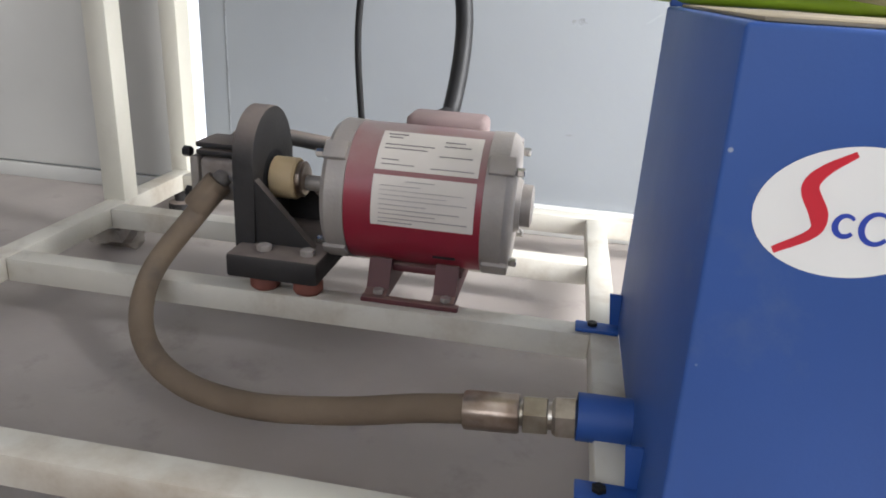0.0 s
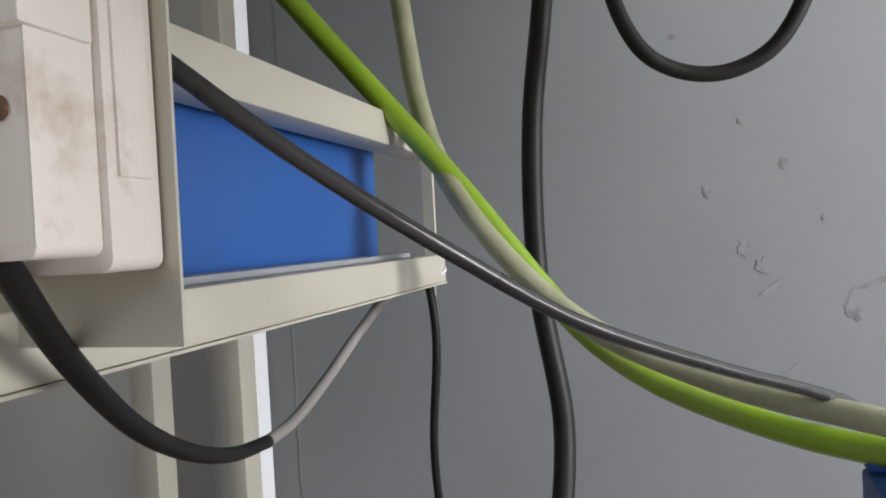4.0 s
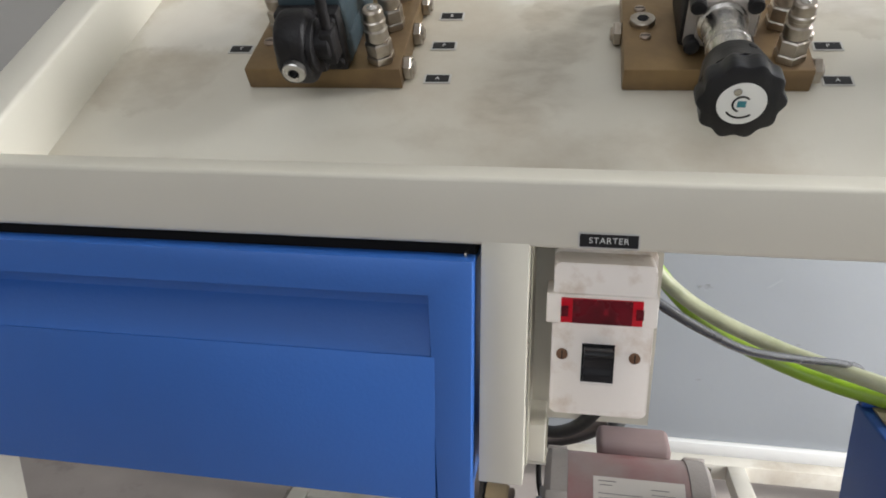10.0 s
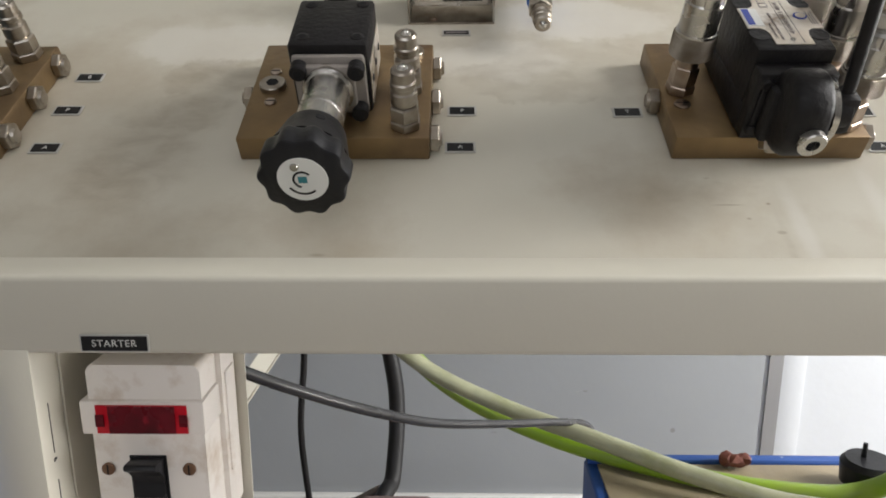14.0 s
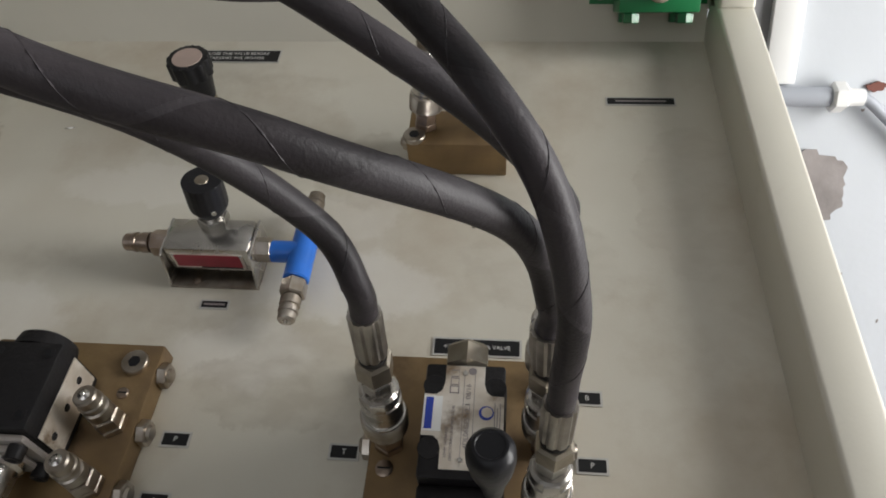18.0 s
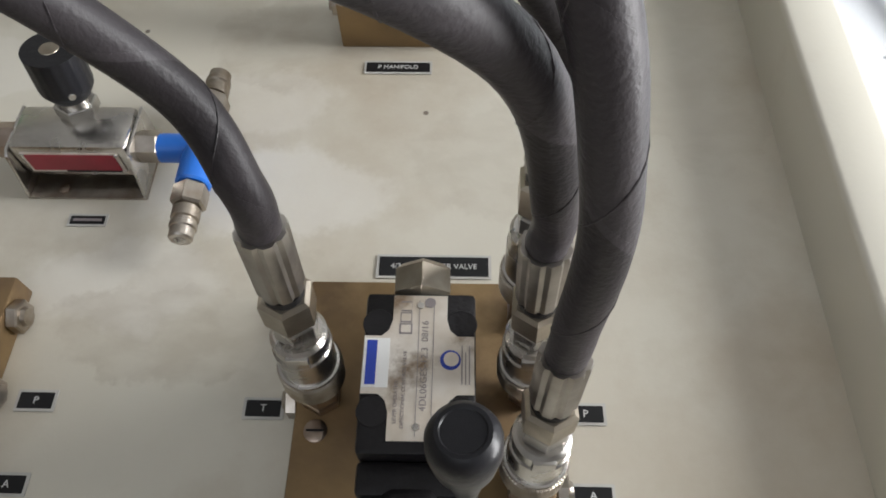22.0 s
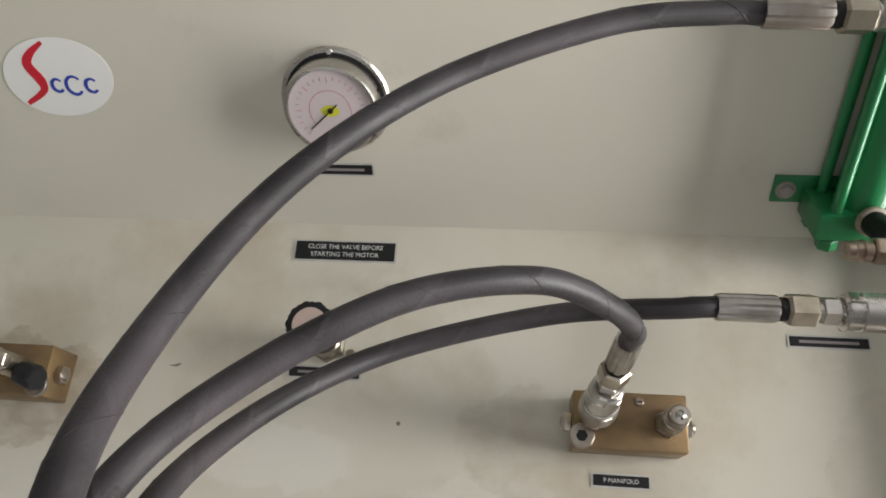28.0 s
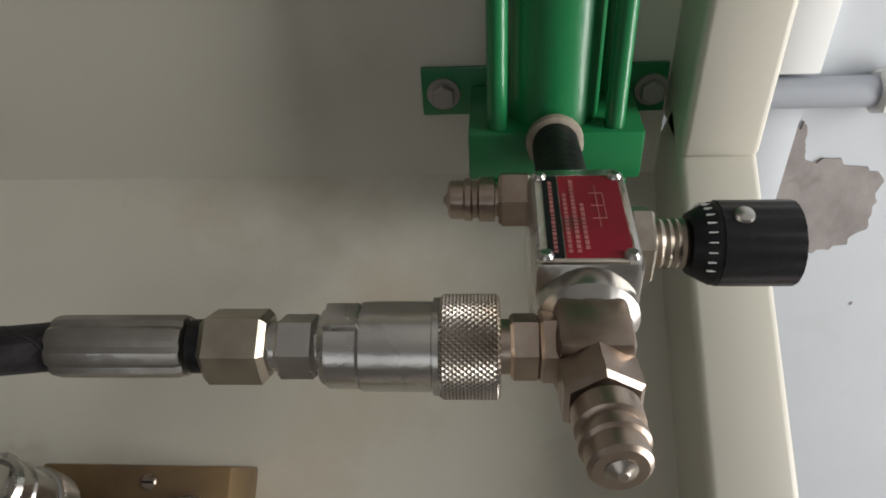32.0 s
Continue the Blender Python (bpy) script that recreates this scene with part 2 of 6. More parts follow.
def add_stains_and_shade(m):
    t = m.node_tree
    b = t.nodes["Principled BSDF"]

    def vec(op, a, k=None, k2=None):
        v = t.nodes.new("ShaderNodeVectorMath")
        v.operation = op
        t.links.new(a, v.inputs[0])
        if k is not None:
            v.inputs[1].default_value = k
        if k2 is not None:
            v.inputs[2].default_value = k2
        return v
    tc = t.nodes.new("ShaderNodeTexCoord")
    sh = vec("SUBTRACT", tc.outputs["Object"], (0, 0, Z0 * K))
    mp = t.nodes.new("ShaderNodeMapping")
    mp.inputs["Rotation"].default_value = (radians(-SLOPE), 0, 0)
    mp.inputs["Scale"].default_value = (1 / K, 1 / K, 1 / K)
    t.links.new(sh.outputs[0], mp.inputs[0])
    nz = t.nodes.new("ShaderNodeTexNoise")
    nz.inputs["Scale"].default_value, nz.inputs["Detail"].default_value, nz.inputs["Roughness"].default_value = 16, 7, 0.66
    t.links.new(mp.outputs[0], nz.inputs["Vector"])
    off = vec("MULTIPLY_ADD", nz.outputs["Color"], (0.085, 0.085, 0), (-0.0425, -0.0425, 0))
    fine = t.nodes.new("ShaderNodeVectorMath")
    fine.operation = "ADD"
    t.links.new(mp.outputs[0], fine.inputs[0])
    t.links.new(off.outputs[0], fine.inputs[1])
    total = None
    for x, v, rx, rv, strength, soft in STAINS_AND_SHADE:
        src = fine.outputs[0] if rx > 0.03 else mp.outputs[0]
        d = vec("MULTIPLY_ADD", src, (1 / rx, 1 / rv, 0), (-x / rx, -v / rv, 0))
        ln = vec("LENGTH", d.outputs[0])
        r = t.nodes.new("ShaderNodeMapRange")
        r.interpolation_type = "SMOOTHSTEP"
        r.inputs[1].default_value, r.inputs[2].default_value = 1.0, max(0.0, 1.0 - soft * 1.4)
        r.inputs[3].default_value, r.inputs[4].default_value = 0.0, min(0.85, strength * 1.05)
        t.links.new(ln.outputs["Value"], r.inputs[0])
        if total is None:
            total = r.outputs[0]
        else:
            mx = t.nodes.new("ShaderNodeMath")
            mx.operation = "MAXIMUM"
            t.links.new(total, mx.inputs[0])
            t.links.new(r.outputs[0], mx.inputs[1])
            total = mx.outputs[0]
    # the marks are broken up by a finer grain
    n2 = t.nodes.new("ShaderNodeTexNoise")
    n2.inputs["Scale"].default_value, n2.inputs["Detail"].default_value, n2.inputs["Distortion"].default_value = 30, 9, 0.25
    drawn = t.nodes.new("ShaderNodeMapping")
    drawn.inputs["Rotation"].default_value, drawn.inputs["Scale"].default_value = (0, 0, radians(38)), (0.85, 1.45, 1.0)
    t.links.new(mp.outputs[0], drawn.inputs[0])
    t.links.new(drawn.outputs[0], n2.inputs["Vector"])
    r2 = t.nodes.new("ShaderNodeMapRange")
    r2.inputs[1].default_value, r2.inputs[2].default_value, r2.inputs[3].default_value = 0.40, 0.62, 0.38
    t.links.new(n2.outputs["Fac"], r2.inputs[0])
    mu = t.nodes.new("ShaderNodeMath")
    mu.operation = "MULTIPLY"
    t.links.new(total, mu.inputs[0])
    t.links.new(r2.outputs[0], mu.inputs[1])
    mix = t.nodes.new("ShaderNodeMix")
    mix.data_type = "RGBA"
    mix.inputs[7].default_value = (0.255, 0.20, 0.13, 1)
    old = b.inputs["Base Color"].links[0].from_socket
    for x, v, rx, rv, strength in WIPED:
        d = vec("MULTIPLY_ADD", fine.outputs[0] if rx > 0.03 else mp.outputs[0], (1 / rx, 1 / rv, 0), (-x / rx, -v / rv, 0))
        ln = vec("LENGTH", d.outputs[0])
        r = t.nodes.new("ShaderNodeMapRange")
        r.interpolation_type = "SMOOTHSTEP"
        r.inputs[1].default_value, r.inputs[2].default_value, r.inputs[4].default_value = 1.0, 0.72 if rx > 0.03 else 0.2, strength
        t.links.new(ln.outputs["Value"], r.inputs[0])
        pale = t.nodes.new("ShaderNodeMix")
        pale.data_type = "RGBA"
        pale.inputs[7].default_value = (0.70, 0.675, 0.615, 1)
        t.links.new(old, pale.inputs[6])
        t.links.new(r.outputs[0], pale.inputs[0])
        old = pale.outputs[2]
    t.links.new(old, mix.inputs[6])
    t.links.new(mu.outputs[0], mix.inputs[0])
    t.links.new(mix.outputs[2], b.inputs["Base Color"])


add_stains_and_shade(M_TOP)
M_CREAM = mat("cream_enamel", CREAM, 0.4, vary=0.05, scale=6, bump=0.006, bump_scale=350, spots=(0.50, 0.455, 0.385), spot_scale=9, spot_at=0.60, spot_soft=0.2)
M_CREAMD = mat("cream_enamel_dusty", (0.58, 0.55, 0.48), 0.6, vary=0.12, scale=9, bump=0.03, spots=(0.36, 0.30, 0.23), spot_scale=10, spot_at=0.5, spot_soft=0.25)
M_WALL = mat("pale_grey_blue_wall", (0.55, 0.575, 0.605), 0.75, vary=0.04, scale=4, bump=0.04, bump_scale=60, spots=(0.50, 0.51, 0.525), spot_scale=7, spot_at=0.62, spot_soft=0.16, specks=((0.30, 0.30, 0.31), 9, 0.05, 0.72))
# wall colour taken darker, with the shade behind the bench mixed in
M_WALL_DIM = mat("shade_darkened_wall_paint", (0.282, 0.298, 0.315), 0.62, vary=0.06, scale=3, bump=0.03, bump_scale=60, spots=(0.275, 0.285, 0.295), spot_scale=6, spot_at=0.60, spot_soft=0.18, specks=((0.20, 0.20, 0.205), 9, 0.05, 0.72))
M_BEIGE = mat("beige_wall_panel", (0.43, 0.42, 0.395), 0.7, vary=0.06, scale=4, bump=0.02, bump_scale=80)
M_STRIP = mat("dark_grey_strip", (0.22, 0.22, 0.225), 0.6, vary=0.1, bump=0.01)
M_BOARD = mat("dark_grey_board", (0.07, 0.07, 0.075), 0.5, vary=0.15, bump=0.01)
M_SMUDGE = mat("grey_wall_smudge", (0.235, 0.24, 0.245), 0.8, vary=0.25, scale=60, bump=0.0, spots=(0.30, 0.317, 0.335), spot_scale=45, spot_at=0.40, spot_soft=0.15)
# emission gives the wall strip its brightness; no lamp or opening there
M_GLOW = mat("glowing_wall_strip", (0.9, 0.9, 0.95), 0.8, vary=0.0, bump=0.0)
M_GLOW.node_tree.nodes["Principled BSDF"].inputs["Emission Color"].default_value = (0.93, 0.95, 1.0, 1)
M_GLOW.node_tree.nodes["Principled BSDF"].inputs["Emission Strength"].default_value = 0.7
M_FAR = mat("drab_painted_wall", (0.34, 0.335, 0.32), 0.85, vary=0.06, scale=3, bump=0.03, bump_scale=50)
M_CEIL = mat("white_ceiling", (0.55, 0.55, 0.54), 0.9, vary=0.03, bump=0.03, bump_scale=50)
M_FLOOR = mat("dusty_floor", (0.37, 0.33, 0.305), 0.62, vary=0.12, scale=6, bump=0.03, bump_scale=140, spots=(0.24, 0.21, 0.195), spot_scale=13, spot_at=0.58, spot_soft=0.2, specks=((0.16, 0.13, 0.12), 14, 0.05, 0.7))
M_BLUE = mat("blue_enamel", (0.028, 0.118, 0.42), 0.40, vary=0.06, scale=6, bump=0.012, bump_scale=400)
M_TANK = mat("deep_blue_enamel", (0.018, 0.075, 0.30), 0.52, vary=0.08, scale=6, bump=0.012, bump_scale=400, spots=(0.05, 0.10, 0.27), spot_scale=14, spot_at=0.60, spot_soft=0.2, specks=((0.30, 0.34, 0.45), 60, 0.10, 0.80))
M_LID = mat("dusty_tank_lid", (0.36, 0.30, 0.20), 0.7, vary=0.2, scale=12, bump=0.03, spots=(0.24, 0.20, 0.15), spot_scale=9, spot_at=0.5, spot_soft=0.2)
M_BRASS = mat("passivated_brown_steel", (0.255, 0.172, 0.080), 0.42, metal=0.6, vary=0.22, scale=20, bump=0.03, bump_scale=160, second=(0.15, 0.10, 0.06), random=0.08, spots=(0.33, 0.23, 0.12), spot_scale=12, spot_at=0.56, spot_soft=0.15)
M_STEEL = mat("bright_steel", (0.55, 0.53, 0.50), 0.27, metal=1.0, vary=0.2, scale=30, bump=0.015, bump_scale=300, random=0.06)
M_NICKEL = mat("dull_nickel", (0.47, 0.435, 0.39), 0.33, metal=1.0, vary=0.25, scale=60, bump=0.02, bump_scale=260, second=(0.27, 0.225, 0.175), random=0.08)
M_FERR = mat("grey_crimped_steel", (0.42, 0.40, 0.37), 0.34, metal=1.0, vary=0.25, scale=45, bump=0.02, bump_scale=260, second=(0.25, 0.225, 0.20), random=0.08)
M_BRONZE = mat("brown_nickel_fitting", (0.43, 0.36, 0.305), 0.33, metal=1.0, vary=0.25, scale=50, bump=0.02, bump_scale=260, second=(0.25, 0.185, 0.14), random=0.08)
M_GOLD = mat("yellow_zinc_nut", (0.48, 0.435, 0.36), 0.34, metal=1.0, vary=0.2, scale=50, bump=0.015, second=(0.30, 0.26, 0.205), random=0.08)
M_BLACK = mat("black_plastic", (0.012, 0.012, 0.014), 0.38, vary=0.25, scale=30, bump=0.02, bump_scale=300)
M_IRON = mat("black_painted_iron", (0.011, 0.010, 0.011), 0.5, vary=0.3, scale=24, bump=0.06, bump_scale=260, spots=(0.032, 0.026, 0.023), spot_scale=30, spot_at=0.62, spot_soft=0.2)
M_SLATE = mat("slate_blue_paint", (0.042, 0.062, 0.073), 0.45, vary=0.2, scale=20, bump=0.03)
M_HOSE = mat("black_rubber_hose", (0.017, 0.0145, 0.016), 0.50, vary=0.3, scale=26, bump=0.025, bump_scale=600, spots=(0.060, 0.051, 0.055), spot_scale=7, spot_at=0.50, spot_soft=0.22, rough_vary=0.18)
M_HOSED = mat("dusty_rubber_hose", (0.17, 0.125, 0.085), 0.85, vary=0.2, scale=14, bump=0.05, spots=(0.09, 0.075, 0.065), spot_scale=9, spot_at=0.55, spot_soft=0.2)
M_CABLE = mat("black_cable", (0.016, 0.0155, 0.016), 0.5, vary=0.2, scale=20, bump=0.02)
M_CABLES = mat("black_glossy_cable", (0.045, 0.044, 0.046), 0.25, vary=0.2, scale=20, bump=0.01)
# grey for the lit run of the black cable, and for torn strips
M_CABLEG = mat("lit_cable_grey", (0.33, 0.31, 0.295), 0.55, vary=0.1, scale=20, bump=0.02)
M_GREEN = mat("green_enamel", (0.012, 0.17, 0.055), 0.34, vary=0.12, scale=12, bump=0.015, coat=0.2)
M_WHITE = mat("aged_white_plastic", (0.86, 0.805, 0.75), 0.42, vary=0.05, scale=12, bump=0.008, spots=(0.60, 0.49, 0.39), spot_scale=42, spot_at=0.52, spot_soft=0.22, specks=((0.30, 0.22, 0.16), 55, 0.08, 0.86))
M_RED = mat("red_lens", (0.52, 0.003, 0.016), 0.30, vary=0.12, scale=50, bump=0.0)
M_REDD = mat("dark_red_lens", (0.12, 0.003, 0.010), 0.28, vary=0.5, scale=60, bump=0.0, spots=(0.24, 0.008, 0.020), spot_scale=90, spot_at=0.56, spot_soft=0.1)
M_MOTOR = mat("maroon_enamel", (0.24, 0.010, 0.028), 0.42, vary=0.1, scale=14, bump=0.015, coat=0.1, dust=(0.33, 0.262, 0.242), dust_amount=0.95)
M_FOOT = mat("dusty_maroon_foot", (0.085, 0.018, 0.022), 0.6, vary=0.25, scale=18, bump=0.02, dust=(0.30, 0.21, 0.18), dust_amount=0.75)
M_ALUD = mat("dusty_aluminium", (0.30, 0.27, 0.24), 0.6, metal=0.3, vary=0.2, scale=22, bump=0.05, bump_scale=240, spots=(0.16, 0.12, 0.10), spot_scale=16, spot_at=0.52, spot_soft=0.2)
M_DUSTRED = mat("dusty_maroon", (0.20, 0.145, 0.138), 0.7, vary=0.15, scale=12, bump=0.02)
M_ALU = mat("cast_aluminium", (0.335, 0.305, 0.28), 0.56, metal=0.3, vary=0.12, scale=24, bump=0.05, bump_scale=240, spots=(0.30, 0.26, 0.23), spot_scale=14, spot_at=0.56, spot_soft=0.2, dust=(0.40, 0.355, 0.32), dust_amount=0.6)
M_CAST = mat("dusty_cast_iron", (0.018, 0.0155, 0.015), 0.7, vary=0.3, scale=16, bump=0.06, bump_scale=200, spots=(0.055, 0.046, 0.041), spot_scale=12, spot_at=0.55, spot_soft=0.25, dust=(0.26, 0.21, 0.18), dust_amount=0.8)
M_TAN = mat("tan_coupling", (0.50, 0.38, 0.22), 0.6, vary=0.1, scale=20, bump=0.03)
M_PAPER = mat("printed_label", (0.66, 0.61, 0.55), 0.6, vary=0.05, scale=12, bump=0.0)
M_INK = mat("grey_ink", (0.25, 0.22, 0.22), 0.6, vary=0.1, bump=0.0)
M_TAGB = mat("black_engraved_plate", (0.012, 0.012, 0.013), 0.4, vary=0.2, bump=0.0)
M_TAGW = mat("silver_tag_edge", (0.50, 0.49, 0.46), 0.5, vary=0.15, scale=60, bump=0.0)
M_TEXT = mat("engraved_lettering", (0.62, 0.62, 0.60), 0.5, vary=0.1, bump=0.0)
M_PLATE = mat("aluminium_nameplate", (0.70, 0.66, 0.60), 0.36, metal=0.4, vary=0.15, scale=60, bump=0.01, second=(0.56, 0.49, 0.40), spots=(0.24, 0.17, 0.11), spot_scale=38, spot_at=0.52, spot_soft=0.14)
M_REDPL = mat("red_nameplate", (0.27, 0.012, 0.03), 0.35, vary=0.25, scale=40, bump=0.0, spots=(0.11, 0.03, 0.03), spot_scale=70, spot_at=0.58, spot_soft=0.1)
M_TEXTR = mat("worn_pale_print", (0.42, 0.16, 0.15), 0.5, vary=0.3, scale=120, bump=0.0)
M_TAPE = mat("old_thread_tape", (0.33, 0.28, 0.215), 0.6, vary=0.3, scale=90, bump=0.05, bump_scale=300)
M_BTEE = mat("blue_anodised_tee", (0.02, 0.14, 0.55), 0.35, vary=0.12, scale=40, bump=0.02)
M_LOGOW = mat("white_sticker", (0.78, 0.78, 0.76), 0.4, vary=0.02, bump=0.0)
M_LOGOR = mat("red_print", (0.55, 0.012, 0.03), 0.4, vary=0.05, bump=0.0)
M_LOGOB = mat("blue_print", (0.02, 0.05, 0.36), 0.4, vary=0.05, bump=0.0)
M_LIME = mat("lime_hose", (0.26, 0.42, 0.025), 0.34, vary=0.18, scale=9, bump=0.01, coat=0.2, spots=(0.30, 0.36, 0.10), spot_scale=7, spot_at=0.52, spot_soft=0.2)
M_CLEAR = mat("cloudy_braided_hose", (0.40, 0.41, 0.27), 0.35, vary=0.2, scale=40, bump=0.04, bump_scale=300, coat=0.3, spots=(0.31, 0.35, 0.15), spot_scale=10, spot_at=0.52, spot_soft=0.2)
M_DIAL = mat("gauge_dial", (0.56, 0.49, 0.50), 0.5, vary=0.03, bump=0.0)
M_TEAL = mat("teal_print", (0.04, 0.22, 0.26), 0.5, vary=0.1, bump=0.0)
M_PINK = mat("pink_dial_print", (0.55, 0.22, 0.26), 0.5, vary=0.05, bump=0.0)
M_YELL = mat("yellow_print", (0.55, 0.55, 0.03), 0.5, vary=0.05, bump=0.0)
M_CONC = mat("rough_cement_patch", (0.30, 0.272, 0.26), 0.92, vary=0.22, scale=22, bump=0.14, bump_scale=70, spots=(0.21, 0.19, 0.18), spot_scale=34, spot_at=0.55, spot_soft=0.2)
M_PVC = mat("grey_conduit", (0.36, 0.38, 0.42), 0.45, vary=0.06, bump=0.01)
M_RUST = mat("rusty_screw", (0.19, 0.105, 0.06), 0.5, metal=0.5, vary=0.3, scale=90, bump=0.04, bump_scale=300)
M_RUBBER = mat("rust_red_rubber", (0.16, 0.048, 0.032), 0.7, vary=0.2, bump=0.02)
M_CAP = mat("faded_pinkish_cap", (0.48, 0.37, 0.32), 0.5, vary=0.15, scale=30, bump=0.01)
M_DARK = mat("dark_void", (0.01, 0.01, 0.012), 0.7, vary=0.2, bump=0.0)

for m in (M_HOSE, M_IRON, M_BLACK, M_CABLE, M_SLATE, M_RED, M_REDD, M_TAGB, M_DARK):
    m.node_tree.nodes["Principled BSDF"].inputs["Specular IOR Level"].default_value = 0.28


def wrapped(m, pitch, pale, amount):
    """Spiral bands of a wrapped hose: a fine seam and a change of tone from turn to turn."""
    t = m.node_tree
    b = t.nodes["Principled BSDF"]
    old, normal = b.inputs["Base Color"].links[0].from_socket, b.inputs["Normal"].links[0].from_socket
    uv = t.nodes.new("ShaderNodeTexCoord")
    xyz = t.nodes.new("ShaderNodeSeparateXYZ")
    t.links.new(uv.outputs["UV"], xyz.inputs[0])

    def calc(op, a, *rest):
        n = t.nodes.new("ShaderNodeMath")
        n.operation = op
        for i, v in enumerate((a, *rest)):
            if isinstance(v, float):
                n.inputs[i].default_value = v
            else:
                t.links.new(v, n.inputs[i])
        return n.outputs[0]

    turn = calc("MULTIPLY_ADD", xyz.outputs["Y"], 1.0 / pitch, xyz.outputs["X"])
    part_of = calc("FRACT", turn)
    seam = calc("LESS_THAN", part_of, 0.07)
    noise = t.nodes.new("ShaderNodeTexWhiteNoise")
    noise.noise_dimensions = "1D"
    t.links.new(calc("FLOOR", turn), noise.inputs["W"])
    mix = t.nodes.new("ShaderNodeMix")
    mix.data_type = "RGBA"
    mix.inputs[7].default_value = (*pale, 1)
    t.links.new(calc("MULTIPLY_ADD", noise.outputs["Value"], amount, calc("MULTIPLY", seam, amount * 0.4)), mix.inputs[0])
    t.links.new(old, mix.inputs[6])
    t.links.new(mix.outputs[2], b.inputs["Base Color"])
    bump = t.nodes.new("ShaderNodeBump")
    bump.inputs["Strength"].default_value, bump.inputs["Distance"].default_value = 0.5, 0.0006
    t.links.new(calc("MAXIMUM", part_of, seam), bump.inputs["Height"])
    t.links.new(normal, bump.inputs["Normal"])
    t.links.new(bump.outputs["Normal"], b.inputs["Normal"])


wrapped(M_HOSE, 0.075, (0.10, 0.090, 0.098), 0.26)

# ---- mesh helpers ----


def link_mesh(name, bm, material, parent=None, label="", smooth=35):
    me = bpy.data.meshes.new(name)
    bm.transform(Matrix.Scale(K, 4))
    bmesh.ops.recalc_face_normals(bm, faces=bm.faces[:])
    bm.to_mesh(me)
    bm.free()
    me.materials.append(material)
    if smooth:
        me.shade_smooth()
        me.set_sharp_from_angle(angle=radians(smooth))
    ob = new(name, me)
    if parent is not None:
        ob.parent = parent
    if label:
        ob["label"] = label
    return ob


def part(name, bm, material, parent, label=""):
    return link_mesh(name, bm, material, parent, label)


def placed(m):
    """A pose of the plan, in metres."""
    return Matrix.Translation(m.translation * K) @ m.to_3x3().to_4x4()


def thing(name, m, label, category, group="", kind=""):
    ob = new(name)
    ob.empty_display_size = 0.02
    ob.matrix_world = placed(m)
    return tagged(ob, label, category, group, kind)


def box(x0, x1, y0, y1, z0, z1, bevel=0.0, seg=2):
    bm = bmesh.new()
    bmesh.ops.create_cube(bm, size=1)
    for v in bm.verts:
        v.co = Vector(((x0 + x1) / 2 + v.co.x * (x1 - x0), (y0 + y1) / 2 + v.co.y * (y1 - y0), (z0 + z1) / 2 + v.co.z * (z1 - z0)))
    if bevel:
        bmesh.ops.bevel(bm, geom=bm.edges[:], offset=bevel, segments=seg, affect="EDGES", profile=0.5)
    return bm


def lathe(profile, n=24, m=None, twist=0.0):
    """A turned body round z from rows of (z, radius), closed at both ends."""
    bm = bmesh.new()
    rings = []
    for z, r in profile:
        rings.append([bm.verts.new((r * math.cos(2 * math.pi * k / n + twist), r * math.sin(2 * math.pi * k / n + twist), z)) for k in range(n)])
    for a, b in zip(rings, rings[1:]):
        for k in range(n):
            bm.faces.new((a[k], a[(k + 1) % n], b[(k + 1) % n], b[k]))
    bm.faces.new(rings[0][::-1])
    bm.faces.new(rings[-1])
    if m is not None:
        bm.transform(m)
    return bm


def hexa(z0, z1, r, m=None, c=0.0012):
    return lathe([(z0, r - c), (z0 + c, r), (z1 - c, r), (z1, r - c)], 6, m, math.pi / 6)


def turned(m, z):
    """The pose m, moved z along its own axis."""
    return m @ Matrix.Translation((0, 0, z))


def aim(p, d):
    """A pose at p with its z axis along d."""
    return Matrix.Translation(p) @ Vector(d).to_track_quat("Z", "Y").to_matrix().to_4x4()


def smooth_line(points, step=8):
    pts = [Vector(p) for p in points]
    pts = [pts[0] * 2 - pts[1]] + pts + [pts[-1] * 2 - pts[-2]]
    out = []
    for i in range(1, len(pts) - 2):
        p0, p1, p2, p3 = pts[i - 1:i + 3]
        for k in range(step):
            t = k / step
            out.append(0.5 * ((2 * p1) + (p2 - p0) * t + (2 * p0 - 5 * p1 + 4 * p2 - p3) * t * t + (3 * p1 - p0 - 3 * p2 + p3) * t ** 3))
    out.append(pts[-2])
    return out


def tube(points, r, n=14, step=8, taper=None):
    line = smooth_line(points, step)
    bm = bmesh.new()
    rings, up = [], None
    for i, p in enumerate(line):
        d = (line[min(i + 1, len(line) - 1)] - line[max(i - 1, 0)]).normalized()
        if up is None:
            up = d.orthogonal().normalized()
        up = (up - d * up.dot(d)).normalized()
        side = d.cross(up)
        rr = r if taper is None else r * (1 + (taper - 1) * i / (len(line) - 1))
        rings.append([bm.verts.new(p + rr * (math.cos(2 * math.pi * k / n) * up + math.sin(2 * math.pi * k / n) * side)) for k in range(n)])
    uv = bm.loops.layers.uv.new("wrap")
    along = 0.0
    for i, (a, b) in enumerate(zip(rings, rings[1:])):
        nxt = along + (line[i + 1] - line[i]).length
        for k in range(n):
            f = bm.faces.new((a[k], a[(k + 1) % n], b[(k + 1) % n], b[k]))
            for lp, c in zip(f.loops, ((k / n, along), ((k + 1) / n, along), ((k + 1) / n, nxt), (k / n, nxt))):
                lp[uv].uv = c
        along = nxt
    bm.faces.new(rings[0][::-1])
    bm.faces.new(rings[-1])
    return bm


